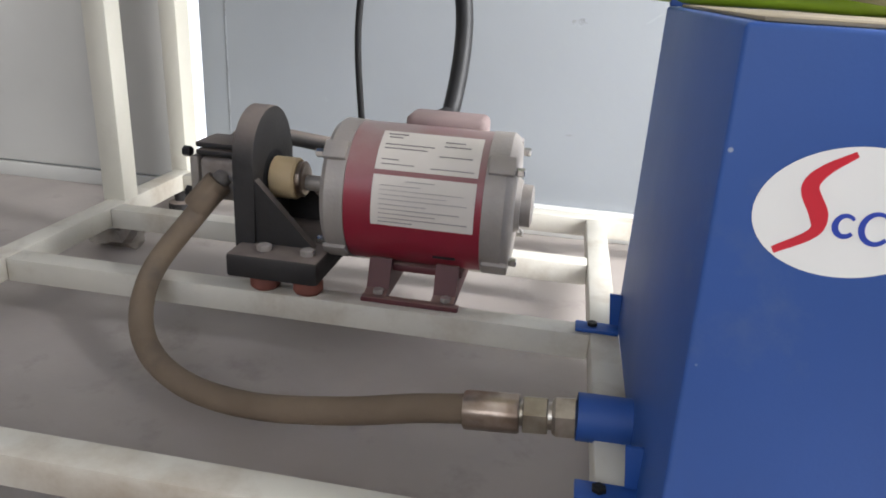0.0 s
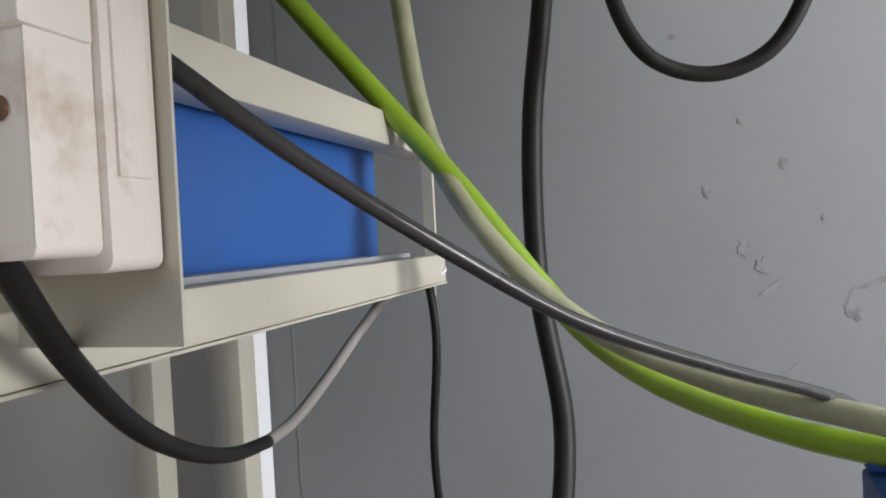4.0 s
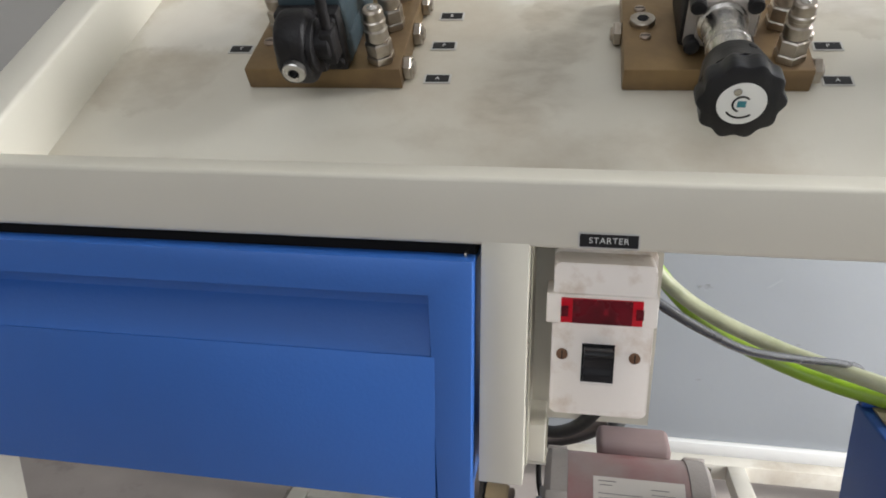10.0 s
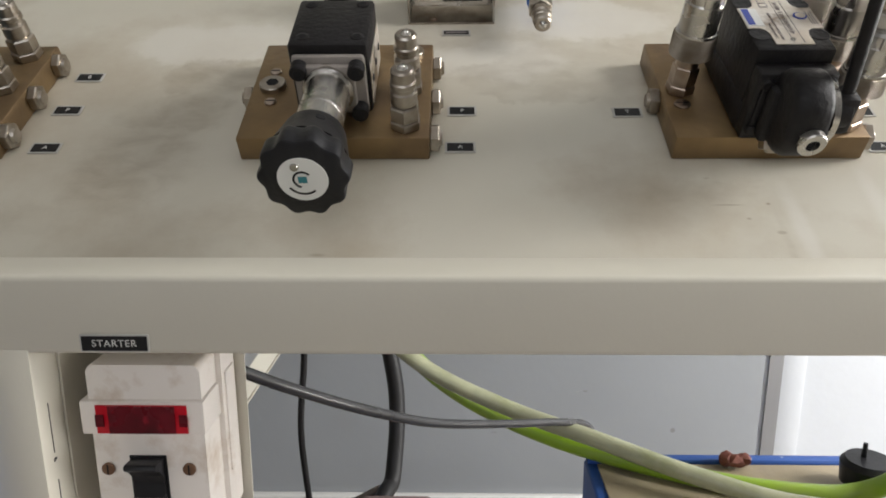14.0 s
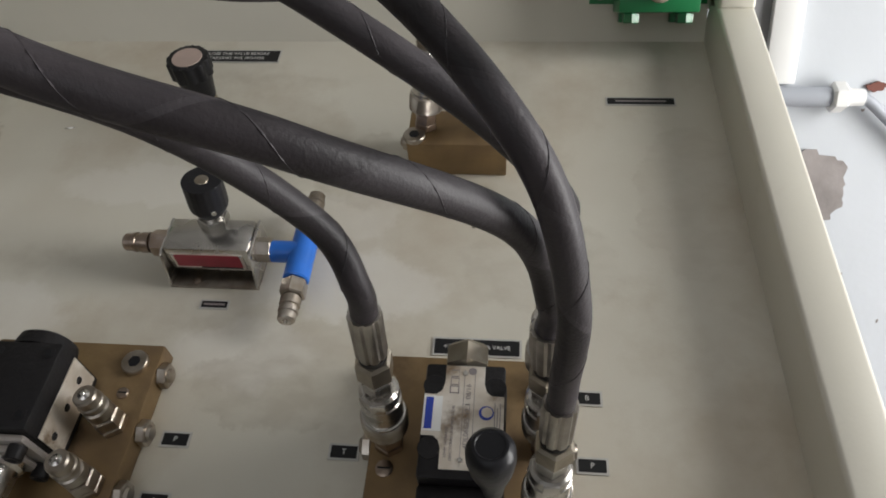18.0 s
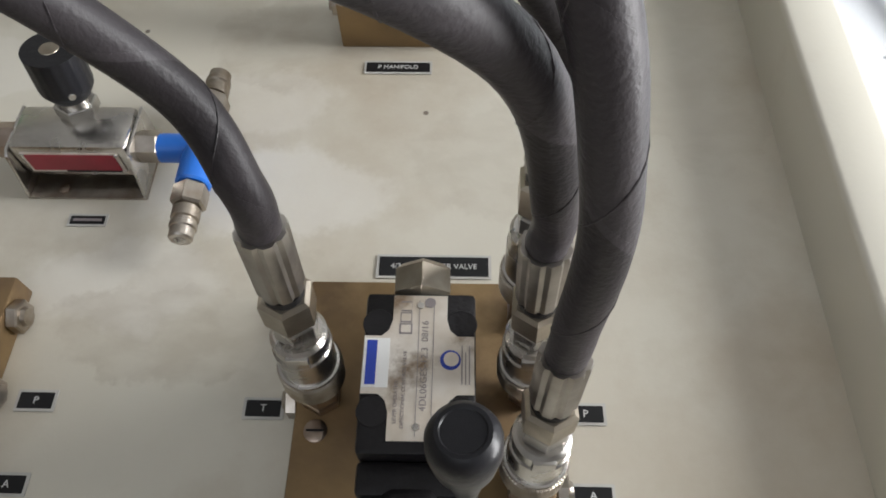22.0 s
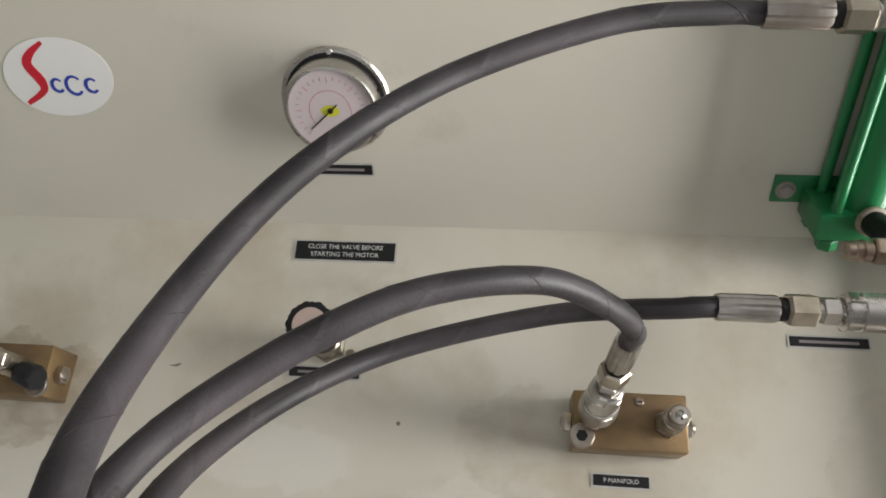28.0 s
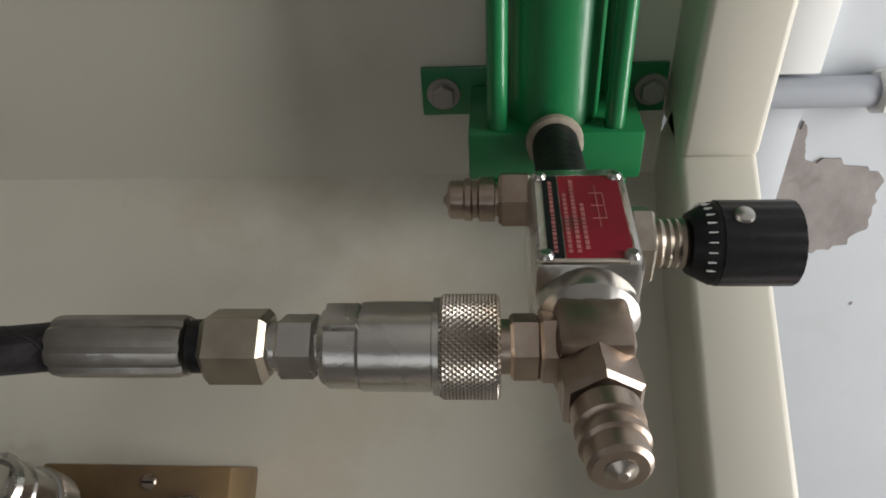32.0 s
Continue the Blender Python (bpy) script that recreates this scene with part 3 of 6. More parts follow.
def prism(outline, z0, z1, m=None, bevel=0.0):
    """An outline of (x, y), drawn out from z0 to z1."""
    bm = bmesh.new()
    low = [bm.verts.new((x, y, z0)) for x, y in outline]
    top = [bm.verts.new((x, y, z1)) for x, y in outline]
    n = len(outline)
    for k in range(n):
        bm.faces.new((low[k], low[(k + 1) % n], top[(k + 1) % n], top[k]))
    bm.faces.new(low[::-1])
    bm.faces.new(top)
    if bevel:
        edges = [e for e in bm.edges if all(abs(v.co.z - z1) < 1e-6 for v in e.verts)]
        bmesh.ops.bevel(bm, geom=edges, offset=bevel, segments=2, affect="EDGES", profile=0.5)
    if m is not None:
        bm.transform(m)
    return bm


def joined(*bms):
    out = bmesh.new()
    for b in bms:
        me = bpy.data.meshes.new("tmp")
        b.to_mesh(me)
        b.free()
        out.from_mesh(me)
        bpy.data.meshes.remove(me)
    return out


def round_rect(x0, x1, y0, y1, r, n=5):
    pts = []
    for cx, cy, a in ((x1 - r, y1 - r, 0), (x0 + r, y1 - r, 90), (x0 + r, y0 + r, 180), (x1 - r, y0 + r, 270)):
        for k in range(n + 1):
            t = radians(a + 90 * k / n)
            pts.append((cx + r * math.cos(t), cy + r * math.sin(t)))
    return pts


def words(body, size, x, y, z, material, parent, name="lettering", label="", spacing=1.0):
    """Raised lettering centred on (x, y) in the xy plane of the parent."""
    cu = bpy.data.curves.new("text", "FONT")
    cu.body, cu.size, cu.align_x, cu.align_y, cu.extrude, cu.space_character = body, size, "CENTER", "CENTER", 0.00015, spacing
    tmp = new("text", cu)
    me = bpy.data.meshes.new_from_object(tmp.evaluated_get(bpy.context.evaluated_depsgraph_get()))
    bpy.data.objects.remove(tmp)
    bpy.data.curves.remove(cu)
    me.transform(Matrix.Scale(K, 4) @ Matrix.Translation((x, y, z)))
    me.materials.append(material)
    ob = new(name, me)
    ob.parent = parent
    if label:
        ob["label"] = label
    return ob


# ---- the plan: console slope and its frame ----
W = Matrix.Translation((0, 0, Z0)) @ pose(0, 0, 0, SLOPE, 0, 0)
FLOOR = -0.183
BACK = 0.846
CREASE_V = BACK / math.cos(radians(SLOPE))
CREASE_Z = Z0 + BACK * math.tan(radians(SLOPE))
LEFT, RIGHT = -0.556, 0.856
RIM = 0.050


def on_top(x, v, n=0.0):
    return W @ Matrix.Translation((x, v, n))


def on_back(x, z, d=0.0):
    """Pose on the upright panel: its x runs along the bench, its y up, its z towards the room."""
    return Matrix.Translation((x, BACK - d, z)) @ pose(0, 0, 0, 90, 0, 0)


# ---- room ----
X0, X1, Y0, Y1, Z1 = -3.2, 2.8, -4.0, 1.21, 4.0


def room():
    fl = link_mesh("floor", box(X0 - 0.2, X1 + 0.2, Y0 - 0.2, Y1 + 0.2, FLOOR - 0.1, FLOOR), M_FLOOR)
    tagged(fl, "dusty grey-brown cement floor under the bench", "floor", kind="structure")
    ce = link_mesh("ceiling", box(X0 - 0.2, X1 + 0.2, Y0 - 0.2, Y1 + 0.2, Z1, Z1 + 0.1), M_CEIL)
    tagged(ce, "plain white painted ceiling", "ceiling", kind="structure")
    wn = link_mesh("wall_north", box(X0 - 0.2, X1 + 0.2, Y1, Y1 + 0.2, FLOOR, Z1), M_WALL)
    tagged(wn, "pale grey-blue painted plaster wall with smudges", "wall", kind="structure")
    ww = link_mesh("wall_west", box(X0 - 0.2, X0, Y0, Y1, FLOOR, Z1), M_FAR)
    tagged(ww, "plain drab painted side wall", "wall", kind="structure")

    def holed(name, fixed0, fixed1, a0, a1, h0, h1, b0, b1, along_y):
        bms = []
        for p0, p1, q0, q1 in ((a0, b0[0], FLOOR, Z1), (b0[1], a1, FLOOR, Z1), (b0[0], b0[1], FLOOR, h0), (b0[0], b0[1], h1, Z1)):
            bms.append(box(fixed0, fixed1, p0, p1, q0, q1) if along_y else box(p0, p1, fixed0, fixed1, q0, q1))
        return link_mesh(name, joined(*bms), M_FAR)
    we = holed("wall_east", X1, X1 + 0.2, Y0, Y1, 0.15, 2.92, (-0.275, 0.475), None, True)
    tagged(we, "drab painted wall with a tall narrow opening to daylight", "wall", kind="structure")
    ws = holed("wall_south", Y0 - 0.2, Y0, X0 - 0.2, X1 + 0.2, 1.33, 3.47, (-2.45, 1.45), None, False)
    tagged(ws, "drab painted wall with a window opening", "wall", kind="structure")


room()


def wall_details():
    # cement patch, conduit with gland and cable, trims, panel joint, beige panel
    rng = random.Random(4)
    up = Matrix.Translation((0, Y1, 0)) @ pose(0, 0, 0, 90, 0, 0)

    def blot(name, cx, cz, rx, rz, depth, material, label, category, jag=0.12, tilt=0.0, n=44, wave=0.14):
        pts = []
        for k in range(n):
            a = 2 * math.pi * k / n
            q = 1 + wave * math.sin(2 * a + 1) + 0.6 * wave * math.sin(5 * a + cx * 9) + rng.uniform(-jag, jag)
            x, z = rx * q * math.cos(a), rz * q * math.sin(a)
            pts.append((cx + x * math.cos(tilt) - z * math.sin(tilt), cz + x * math.sin(tilt) + z * math.cos(tilt)))
        lift = 0.0062 if cx < 1.0 else 0.0
        ob = link_mesh(name, prism(pts, 0.0005 + lift, depth + lift, up), material)
        return tagged(ob, label, category, kind="structure")
    blot("cement_patch", 1.166, 0.945, 0.090, 0.088, 0.0035, M_CONC, "rough grey cement patch on the wall", "wall patch", 0.075, n=72, wave=0.06)
    blot("cement_patch", 1.128, 1.045, 0.011, 0.040, 0.003, M_CONC, "thin cement streak above the wall patch", "wall patch", 0.16, tilt=0.2)
    blot("wall_chip", 1.278, 1.155, 0.015, 0.010, 0.007, M_RUBBER, "small brown chip in the wall plaster", "wall patch", 0.2)
    for k in range(16):
        cx, cz = rng.uniform(1.20, 1.75), rng.uniform(0.55, 1.45)
        blot("wall_speck", cx, cz, rng.uniform(0.0018, 0.0035), rng.uniform(0.0018, 0.0045), 0.0009, M_CONC, "small dark speck on the pale wall", "wall speck", 0.3, 0.0, 10)
    for cx, cz, rx, rz, tl in ((0.47, 0.478, 0.022, 0.006, 0.6), (0.645, 0.487, 0.045, 0.005, 0.35), (0.345, 0.319, 0.014, 0.010, 0), (0.505, 0.337, 0.02, 0.003, 0.6), (-0.244, 0.099, 0.003, 0.007, 0.3),
                               (0.353, 0.066, 0.008, 0.003, 0.0), (0.43, 0.55, 0.010, 0.016, 0.2), (0.434, 0.783, 0.006, 0.009, 0.3), (1.33, 1.20, 0.004, 0.009, 0.4), (1.34, 0.98, 0.006, 0.004, 0), (0.57, 0.18, 0.012, 0.003, 0.1), (0.60, 0.44, 0.012, 0.02, 0.5), (0.56, 0.60, 0.004, 0.006, 0.2), (0.37, 0.66, 0.006, 0.012, 0.2), (0.50, 0.70, 0.008, 0.010, 0.2), (0.46, 0.52, 0.012, 0.016, 0.4)):
        blot("wall_smudge", cx, cz, rx, rz, 0.0006, M_SMUDGE, "faint grey smudge on the wall paint", "wall smudge", 0.3, tl, 24)
    c = thing("wall_conduit", Matrix.Identity(4), "grey plastic conduit with a white gland leading a grey cable", "conduit")
    part("conduit_pipe", tube([(0.95, 1.190, 1.137), (1.08, 1.190, 1.1365), (1.192, 1.190, 1.136)], 0.0195), M_PVC, c)
    part("gland", joined(hexa(0, 0.030, 0.030, aim((1.188, 1.190, 1.136), (1, 0, 0)), 0.005), lathe([(0.029, 0.018), (0.062, 0.016)], 20, aim((1.188, 1.190, 1.136), (1, 0, 0)))), M_LOGOW, c, "white gland nut with plaster")
    part("cable", tube([(1.245, 1.190, 1.136), (1.262, 1.188, 1.128), (1.30, 1.188, 1.096), (1.403, 1.19, 1.002), (1.52, 1.19, 0.89), (1.66, 1.193, 0.72), (1.72, 1.195, 0.4), (1.72, 1.195, 0.0)], 0.0105), M_PVC, c)
    t = link_mesh("trim", box(1.062, 1.120, 1.2045, Y1 - 0.001, FLOOR, 1.1595, 0.001), M_WALL)
    tagged(t, "white painted vertical band below the conduit", "trim", kind="structure")
    t = link_mesh("trim", box(1.062, 1.120, 1.188, Y1 - 0.001, 1.16, Z1, 0.003), M_LOGOW)
    tagged(t, "white painted vertical trim on the wall", "trim", kind="structure")
    t = link_mesh("trim", box(1.028, 1.0615, 1.202, Y1 - 0.001, FLOOR, Z1), M_STRIP)
    tagged(t, "grey vertical cover strip on the wall", "trim", kind="structure")
    t = link_mesh("trim", box(1.018, 1.0275, 1.206, Y1 - 0.001, 1.16, Z1), M_DARK)
    tagged(t, "dark open joint beside the cover strip", "trim", kind="structure")
    # added sheet over the wall; its dark tone stands for the bench's shade
    t = link_mesh("wall_panel", box(-0.5670, 1.0175, 1.2040, Y1 - 0.001, -0.1075, Z1), M_WALL_DIM)
    tagged(t, "grey wall sheet behind the bench, darkened to carry the bench's shade", "wall panel", kind="structure")
    t = link_mesh("trim", box(-0.5005, -0.4975, 1.2030, 1.2039, -0.09, Z1), M_SMUDGE)
    tagged(t, "thin grey joint between wall panels", "trim", kind="structure")
    t = link_mesh("wall_panel", box(X0, -0.61, 1.196, Y1 - 0.001, -0.1385, Z1, 0.002), M_BEIGE)
    tagged(t, "beige panel beside the bench legs", "wall panel", kind="structure")
    t = link_mesh("wall_panel", box(X0, -0.61, 1.192, Y1 - 0.001, FLOOR, -0.1435, 0.002), M_BEIGE)
    tagged(t, "beige plinth strip under the panel", "wall panel", kind="structure")
    t = link_mesh("wall_board", box(-1.25, -0.838, 1.176, 1.1955, 1.243, 1.75, 0.004), M_BOARD)
    tagged(t, "dark grey board on the wall beyond the bench", "board", kind="structure")
    t = link_mesh("trim", box(-1.25, -0.835, 1.170, 1.1955, 1.222, 1.2425, 0.003), M_LOGOW)
    tagged(t, "white ledge under the dark board", "trim", kind="structure")
    # self-lit strip laid on the solid wall
    t = link_mesh("glow_strip", box(-0.607, -0.568, 1.2035, Y1 - 0.001, FLOOR, Z1), M_GLOW)
    tagged(t, "glowing white strip on the closed wall, standing in for bright light at the panel edge", "daylight", kind="structure")


wall_details()

# ---- console ----


def console():
    c = thing("console_bench", Matrix.Identity(4), "cream enamelled sheet steel trainer console with sloping top", "workbench")
    x0, x1 = LEFT, RIGHT
    # sloping top sheet
    top = box(x0, x1, 0.10, CREASE_V, -0.0025, 0, 0)
    top.transform(W)
    part("worktop", top, M_TOP, c, "cream sloping worktop with oil stains and painted shadow bands")
    part("back_panel", box(x0, x1, BACK, BACK + 0.003, CREASE_Z - 0.001, 1.78), M_CREAM, c)
    # front rail with a rounded top edge, and the hollow behind it
    part("front_rail", box(x0 - RIM, x1 + RIM, 0.0, 0.054, 0.759, 0.813, 0.004, 3), M_CREAM, c)
    part("gutter", box(x0, x1, 0.05, 0.11, 0.757, 0.7595), M_CREAM, c)
    # side rails along the slope and up the panel
    for xa, xb in ((x0 - RIM, x0), (x1, x1 + RIM)):
        bm = box(xa, xb, 0.0475, CREASE_V + 0.022, -0.06, 0.068, 0.005, 3)
        bm.transform(W)
        part("side_rail", bm, M_CREAM, c)
        part("upright_rail", box(xa, xb, BACK - 0.055, BACK + 0.02, CREASE_Z + 0.045, 1.80, 0.005, 3), M_CREAM, c)
    part("top_rail", box(x0 - RIM, x1 + RIM, BACK - 0.05, BACK + 0.03, 1.78, 1.83, 0.005), M_CREAM, c)
    # drawer bay: uprights, bearer, shelf
    part("post", box(-0.067, -0.029, 0.0002, 0.045, 0.544, 0.7628, 0.0010), M_CREAM, c)
    part("post", box(-0.61, -0.572, 0.0, 0.045, FLOOR + 0.1, 0.7585, 0.002), M_CREAM, c)
    return c


console()


def legs():
    f = thing("base_frame", Matrix.Identity(4), "cream welded square tube base frame, dusty on top", "metal frame")
    tz0, tz1 = -0.130, -0.088
    part("front_tube", box(-0.56, 0.9, 0.045, 0.087, tz0, tz1, 0.003), M_CREAMD, f)
    part("motor_tube", box(-0.56, 0.41, 0.488, 0.530, tz0, tz1, 0.003), M_CREAMD, f)
    part("motor_tube", box(-0.56, 0.41, 0.775, 0.817, tz0, tz1, 0.003), M_CREAMD, f)
    part("rear_tube", box(-0.56, 0.9, 1.06, 1.102, tz0, tz1, 0.003), M_CREAMD, f)
    part("cross_tube", box(0.41, 0.452, 0.088, 1.059, tz0 + 0.001, tz1 + 0.001, 0.003), M_CREAMD, f)
    part("side_tube", box(-0.602, -0.561, 0.045, 1.10, tz0 + 0.001, tz1 + 0.001, 0.003), M_CREAMD, f)
    part("side_tube", box(0.901, 0.943, 0.071, 1.10, tz0 + 0.001, tz1 + 0.001, 0.003), M_CREAMD, f)
    part("leg", box(-0.612, -0.562, 0.83, 0.88, FLOOR, 1.2, 0.003), M_CREAM, f)
    part("leg", box(-0.615, -0.572, 1.105, 1.165, FLOOR, 1.2, 0.003), M_CREAM, f)
    part("leg", box(0.862, 0.908, 0.004, 0.0445, FLOOR, 0.7585, 0.003), M_CREAM, f)
    for x in (-0.58, 0.92):
        for y in (0.066, 1.08):
            part("foot", lathe([(FLOOR, 0.03), (FLOOR + 0.02, 0.03), (FLOOR + 0.025, 0.015), (tz0, 0.015)], 16, Matrix.Translation((x, y, 0))), M_CAST, f)
    return f


legs()


def drawer():
    d = thing("drawer", pose(-0.3232, 0.0, 0.6375, 0, 0, 0), "blue enamelled steel drawer with a recessed grip", "drawer")
    w, h = 0.2515, 0.1115
    y = -0.0115
    xa, xb = -w + 0.0195, w - 0.0325
    part("front_frame", prism([(-w, -h), (-w, h), (w, h), (w, -h - 0.0065), (xb, -h - 0.0065), (xb, h - 0.0265), (xa, h - 0.0265), (xa, -h)][::-1], 0, 0.0195,
                              Matrix.Translation((0, y + 0.0195, 0)) @ pose(0, 0, 0, 90, 0, 0), 0.0035), M_BLUE, d)
    # grip recess: a hollow with a sloping lower face, then the flat front
    bm = bmesh.new()
    prof = [(y + 0.001, h - 0.0265), (y + 0.024, h - 0.0265), (y + 0.026, h - 0.048), (y + 0.0008, h - 0.083), (y + 0.0008, -h)]
    ra = [bm.verts.new((xa, p, q)) for p, q in prof]
    rb = [bm.verts.new((xb, p, q)) for p, q in prof]
    for k in range(len(prof) - 1):
        bm.faces.new((ra[k], rb[k], rb[k + 1], ra[k + 1]))
    part("front_panel", bm, M_BLUE, d)
    part("front_skin", box(xa - 0.0010, xb + 0.0010, y - 0.0004, y + 0.0006, -h + 0.001, h - 0.0835, 0.0002), M_BLUE, d)
    part("cheek", box(xa - 0.001, xa + 0.001, y + 0.004, y + 0.027, h - 0.083, h - 0.027), M_BLUE, d)
    part("cheek", box(xb - 0.001, xb + 0.001, y + 0.004, y + 0.027, h - 0.083, h - 0.027), M_BLUE, d)
    for sx in (-1, 1):
        part("side_panel", box(sx * (w - 0.003) - 0.001, sx * (w - 0.003) + 0.001, 0.016, 0.70, -h, h - 0.01), M_BLUE, d)
    part("floor_panel", box(-w + 0.005, w - 0.005, 0.016, 0.69, -h, -h + 0.002), M_BLUE, d)
    part("rear_panel", box(-w + 0.005, w - 0.005, 0.69, 0.70, -h, h - 0.01), M_BLUE, d)
    part("latch", box(w - 0.0085, w - 0.0065, -0.001, 0.010, h - 0.001, h + 0.0035, 0.0003), M_STEEL, d, "bright steel latch at the corner")
    # added black sheet fills the gap and plays its shade
    part("gap_shade_sheet", box(-w + 0.004, w - 0.004, 0.03, 0.68, h - 0.016, h + 0.006), M_DARK, d, "dark sheet standing in for the shade in the gap above the drawer")


drawer()


def drawer_runner():
    r = thing("drawer_runner", Matrix.Identity(4), "cream folded steel drawer bearer with end strap", "bracket")
    part("bearer", box(-0.060, -0.012, 0.047, 0.80, 0.538, 0.577, 0.002), M_CREAM, r)
    part("bottom_lip", box(-0.061, -0.0105, 0.0475, 0.798, 0.5355, 0.5378), M_CREAMD, r, "grey folded lower lip")
    part("slide", box(-0.066, -0.034, 0.10, 0.715, 0.5772, 0.5835, 0.0015), M_PVC, r, "grey slide strip under the drawer")
    part("upper_channel", box(-0.060, -0.016, 0.10, 0.78, 0.715, 0.755, 0.002), M_CREAM, r)
    part("end_strap", box(-0.03, -0.014, 0.765, 0.772, 0.575, 0.715), M_CREAM, r)


drawer_runner()


def starter():
    # bracket box
    b = thing("starter_bracket", Matrix.Identity(4), "cream folded steel bracket round the starter switch", "bracket")
    part("back_plate", prism([(-0.028, 0.559), (0.0835, 0.559), (0.085, 0.744), (0.075, 0.757), (-0.028, 0.757)], 0, 0.002, Matrix.Translation((0, 0.096, 0)) @ pose(0, 0, 0, 90, 0, 0)), M_CREAM, b)
    part("left_cheek", box(-0.0285, -0.027, 0.030, 0.0938, 0.545, 0.757), M_CREAM, b)
    part("top_flange", box(-0.0265, 0.078, 0.056, 0.0935, 0.755, 0.7575), M_CREAM, b)
    for za, zb in ((0.680, 0.718), (0.614, 0.659)):
        part("slot", box(-0.0292, -0.0286, 0.0127, 0.0133, za, zb), M_DARK, b, "narrow dark slot")
    part("chipped_paint", prism([(0.0, 0.0), (0.002, 0.0005), (0.004, 0.002), (0.0015, 0.003), (0.0, 0.002)], 0.0, 0.0004, Matrix.Translation((-0.0288, 0.011, 0.6735)) @ pose(0, 0, 0, 90, 0, 90)), M_DARK, b)
    s = thing("starter_switch", pose(0.0295, 0.062, 0.652), "aged white plastic starter switch box with red pilot lens", "switch")
    part("rear_case", prism(round_rect(-0.040, 0.047, -0.0575, 0.090, 0.006), 0, 0.030, pose(0, 0.0305, 0, 90, 0, 0), 0.001), M_WHITE, s)
    part("side_rib", box(0.0465, 0.0486, 0.006, 0.0255, -0.018, 0.066, 0.0007), M_WHITE, s)
    part("cover", prism(round_rect(-0.039, 0.043, -0.0505, 0.087, 0.005), 0, 0.032, pose(0, 0.0, 0, 90, 0, 0), 0.0016), M_WHITE, s)
    part("lens_bezel", box(-0.0445, 0.0455, -0.036, -0.001, 0.035, 0.061, 0.0015), M_WHITE, s)
    lens = part("lens", box(-0.0325, 0.0335, -0.0375, -0.0362, 0.0365, 0.0585, 0.0005), M_RED, s, "translucent red pilot lens")
    part("lens_window", box(-0.023, 0.025, -0.0385, -0.0377, 0.037, 0.058), M_REDD, lens)
    for x in (-0.0295, 0.031):
        part("lens_notch", box(x - 0.003, x + 0.003, -0.0387, -0.0378, 0.0425, 0.0515), M_REDD, lens)
    part("rocker_well", box(-0.0135, 0.0135, -0.0332, -0.0318, -0.0205, 0.0165), M_DARK, s)
    part("well_sill", prism([(0.0, 0.0), (0.0016, 0.0), (0.0006, 0.0035), (0.0, 0.0035)], -0.0135, 0.0135, Matrix.Translation((0, -0.0322, -0.0205)) @ pose(0, 0, 0, 90, 0, -90)), M_WHITE, s)
    rk = prism([(0.0, -0.0165), (0.0035, -0.0165), (0.0028, -0.010), (0.0012, -0.0045), (0.0022, 0.0015), (0.0065, 0.0075), (0.0135, 0.0115), (0.0155, 0.0135), (0.0135, 0.0165), (0.0, 0.0150)], -0.0118, 0.0118,
               Matrix.Translation((0, -0.0332, 0)) @ pose(0, 0, 0, 90, 0, -90))
    bmesh.ops.bevel(rk, geom=rk.edges[:], offset=0.0008, segments=2, affect="EDGES", profile=0.5)
    part("rocker", rk, M_BLACK, s, "black rocker lever")
    for x in (-0.030, 0.030):
        sc = part("screw", lathe([(0, 0.0048), (0.0015, 0.0048), (0.002, 0.004)], 20, aim((x, -0.0325, 0.006), (0, -1, 0))), M_RUST, s, "rusty slotted screw")
        part("slot", box(x - 0.0005, x + 0.0005, -0.0349, -0.0344, 0.002, 0.010), M_DARK, sc)


starter()


def tag(m, w, h, text, name="label_plate", label="small black engraved label plate", edge=0.0022, size=None, group="label plates", lines=None, spacing=1.0):
    t = thing(name, m, label, "label", group)
    part("border", prism(round_rect(-w / 2, w / 2, -h / 2, h / 2, 0.0008, 2), 0.0005, 0.0013), M_TAGW, t)
    part("face", prism(round_rect(-w / 2 + edge, w / 2 - edge, -h / 2 + edge, h / 2 - edge, 0.0005, 2), 0.0013, 0.0017), M_TAGB, t)
    if lines:
        for k, s in enumerate(lines):
            words(s, size, 0, (len(lines) / 2 - 0.5 - k) * size * 1.25, 0.0018, M_TEXT, t, spacing=spacing)
    elif text:
        words(text, size or h * 0.62, 0, 0, 0.0018, M_TEXT, t, spacing=spacing)
    else:
        part("print_bar", box(-w * 0.36, w * 0.36, -h * 0.10, h * 0.10, 0.0017, 0.0019), M_INK, t)
    return t


tag(pose(0.0305, 0.0, 0.7675, 90, 0, 0), 0.046, 0.0125, "STARTER", label="black plate lettered STARTER on the front rail", edge=0.0012, size=0.0068, spacing=1.12)

TAGS = [(-0.150, 0.430, "B"), (-0.151, 0.368, "P"), (-0.149, 0.305, "A"), (0.261, 0.365, "P"), (0.259, 0.305, "A"), (0.430, 0.362, "T"),
        (0.662, 0.430, "B"), (0.664, 0.362, "P"), (0.665, 0.305, "A"), (-0.400, 0.362, "T")]
for tx, tv, s in TAGS:
    tag(on_top(tx, tv), 0.030, 0.0165, s, label="small black plate engraved with a port letter", size=0.0075)
tag(on_top(0.551, 0.482), 0.093, 0.022, "4/3 HAND LEVER VALVE", label="black plate naming the hand lever valve", size=0.0066)
tag(on_top(-0.264, 0.482), 0.099, 0.022, "", label="black engraved name plate above a valve block")
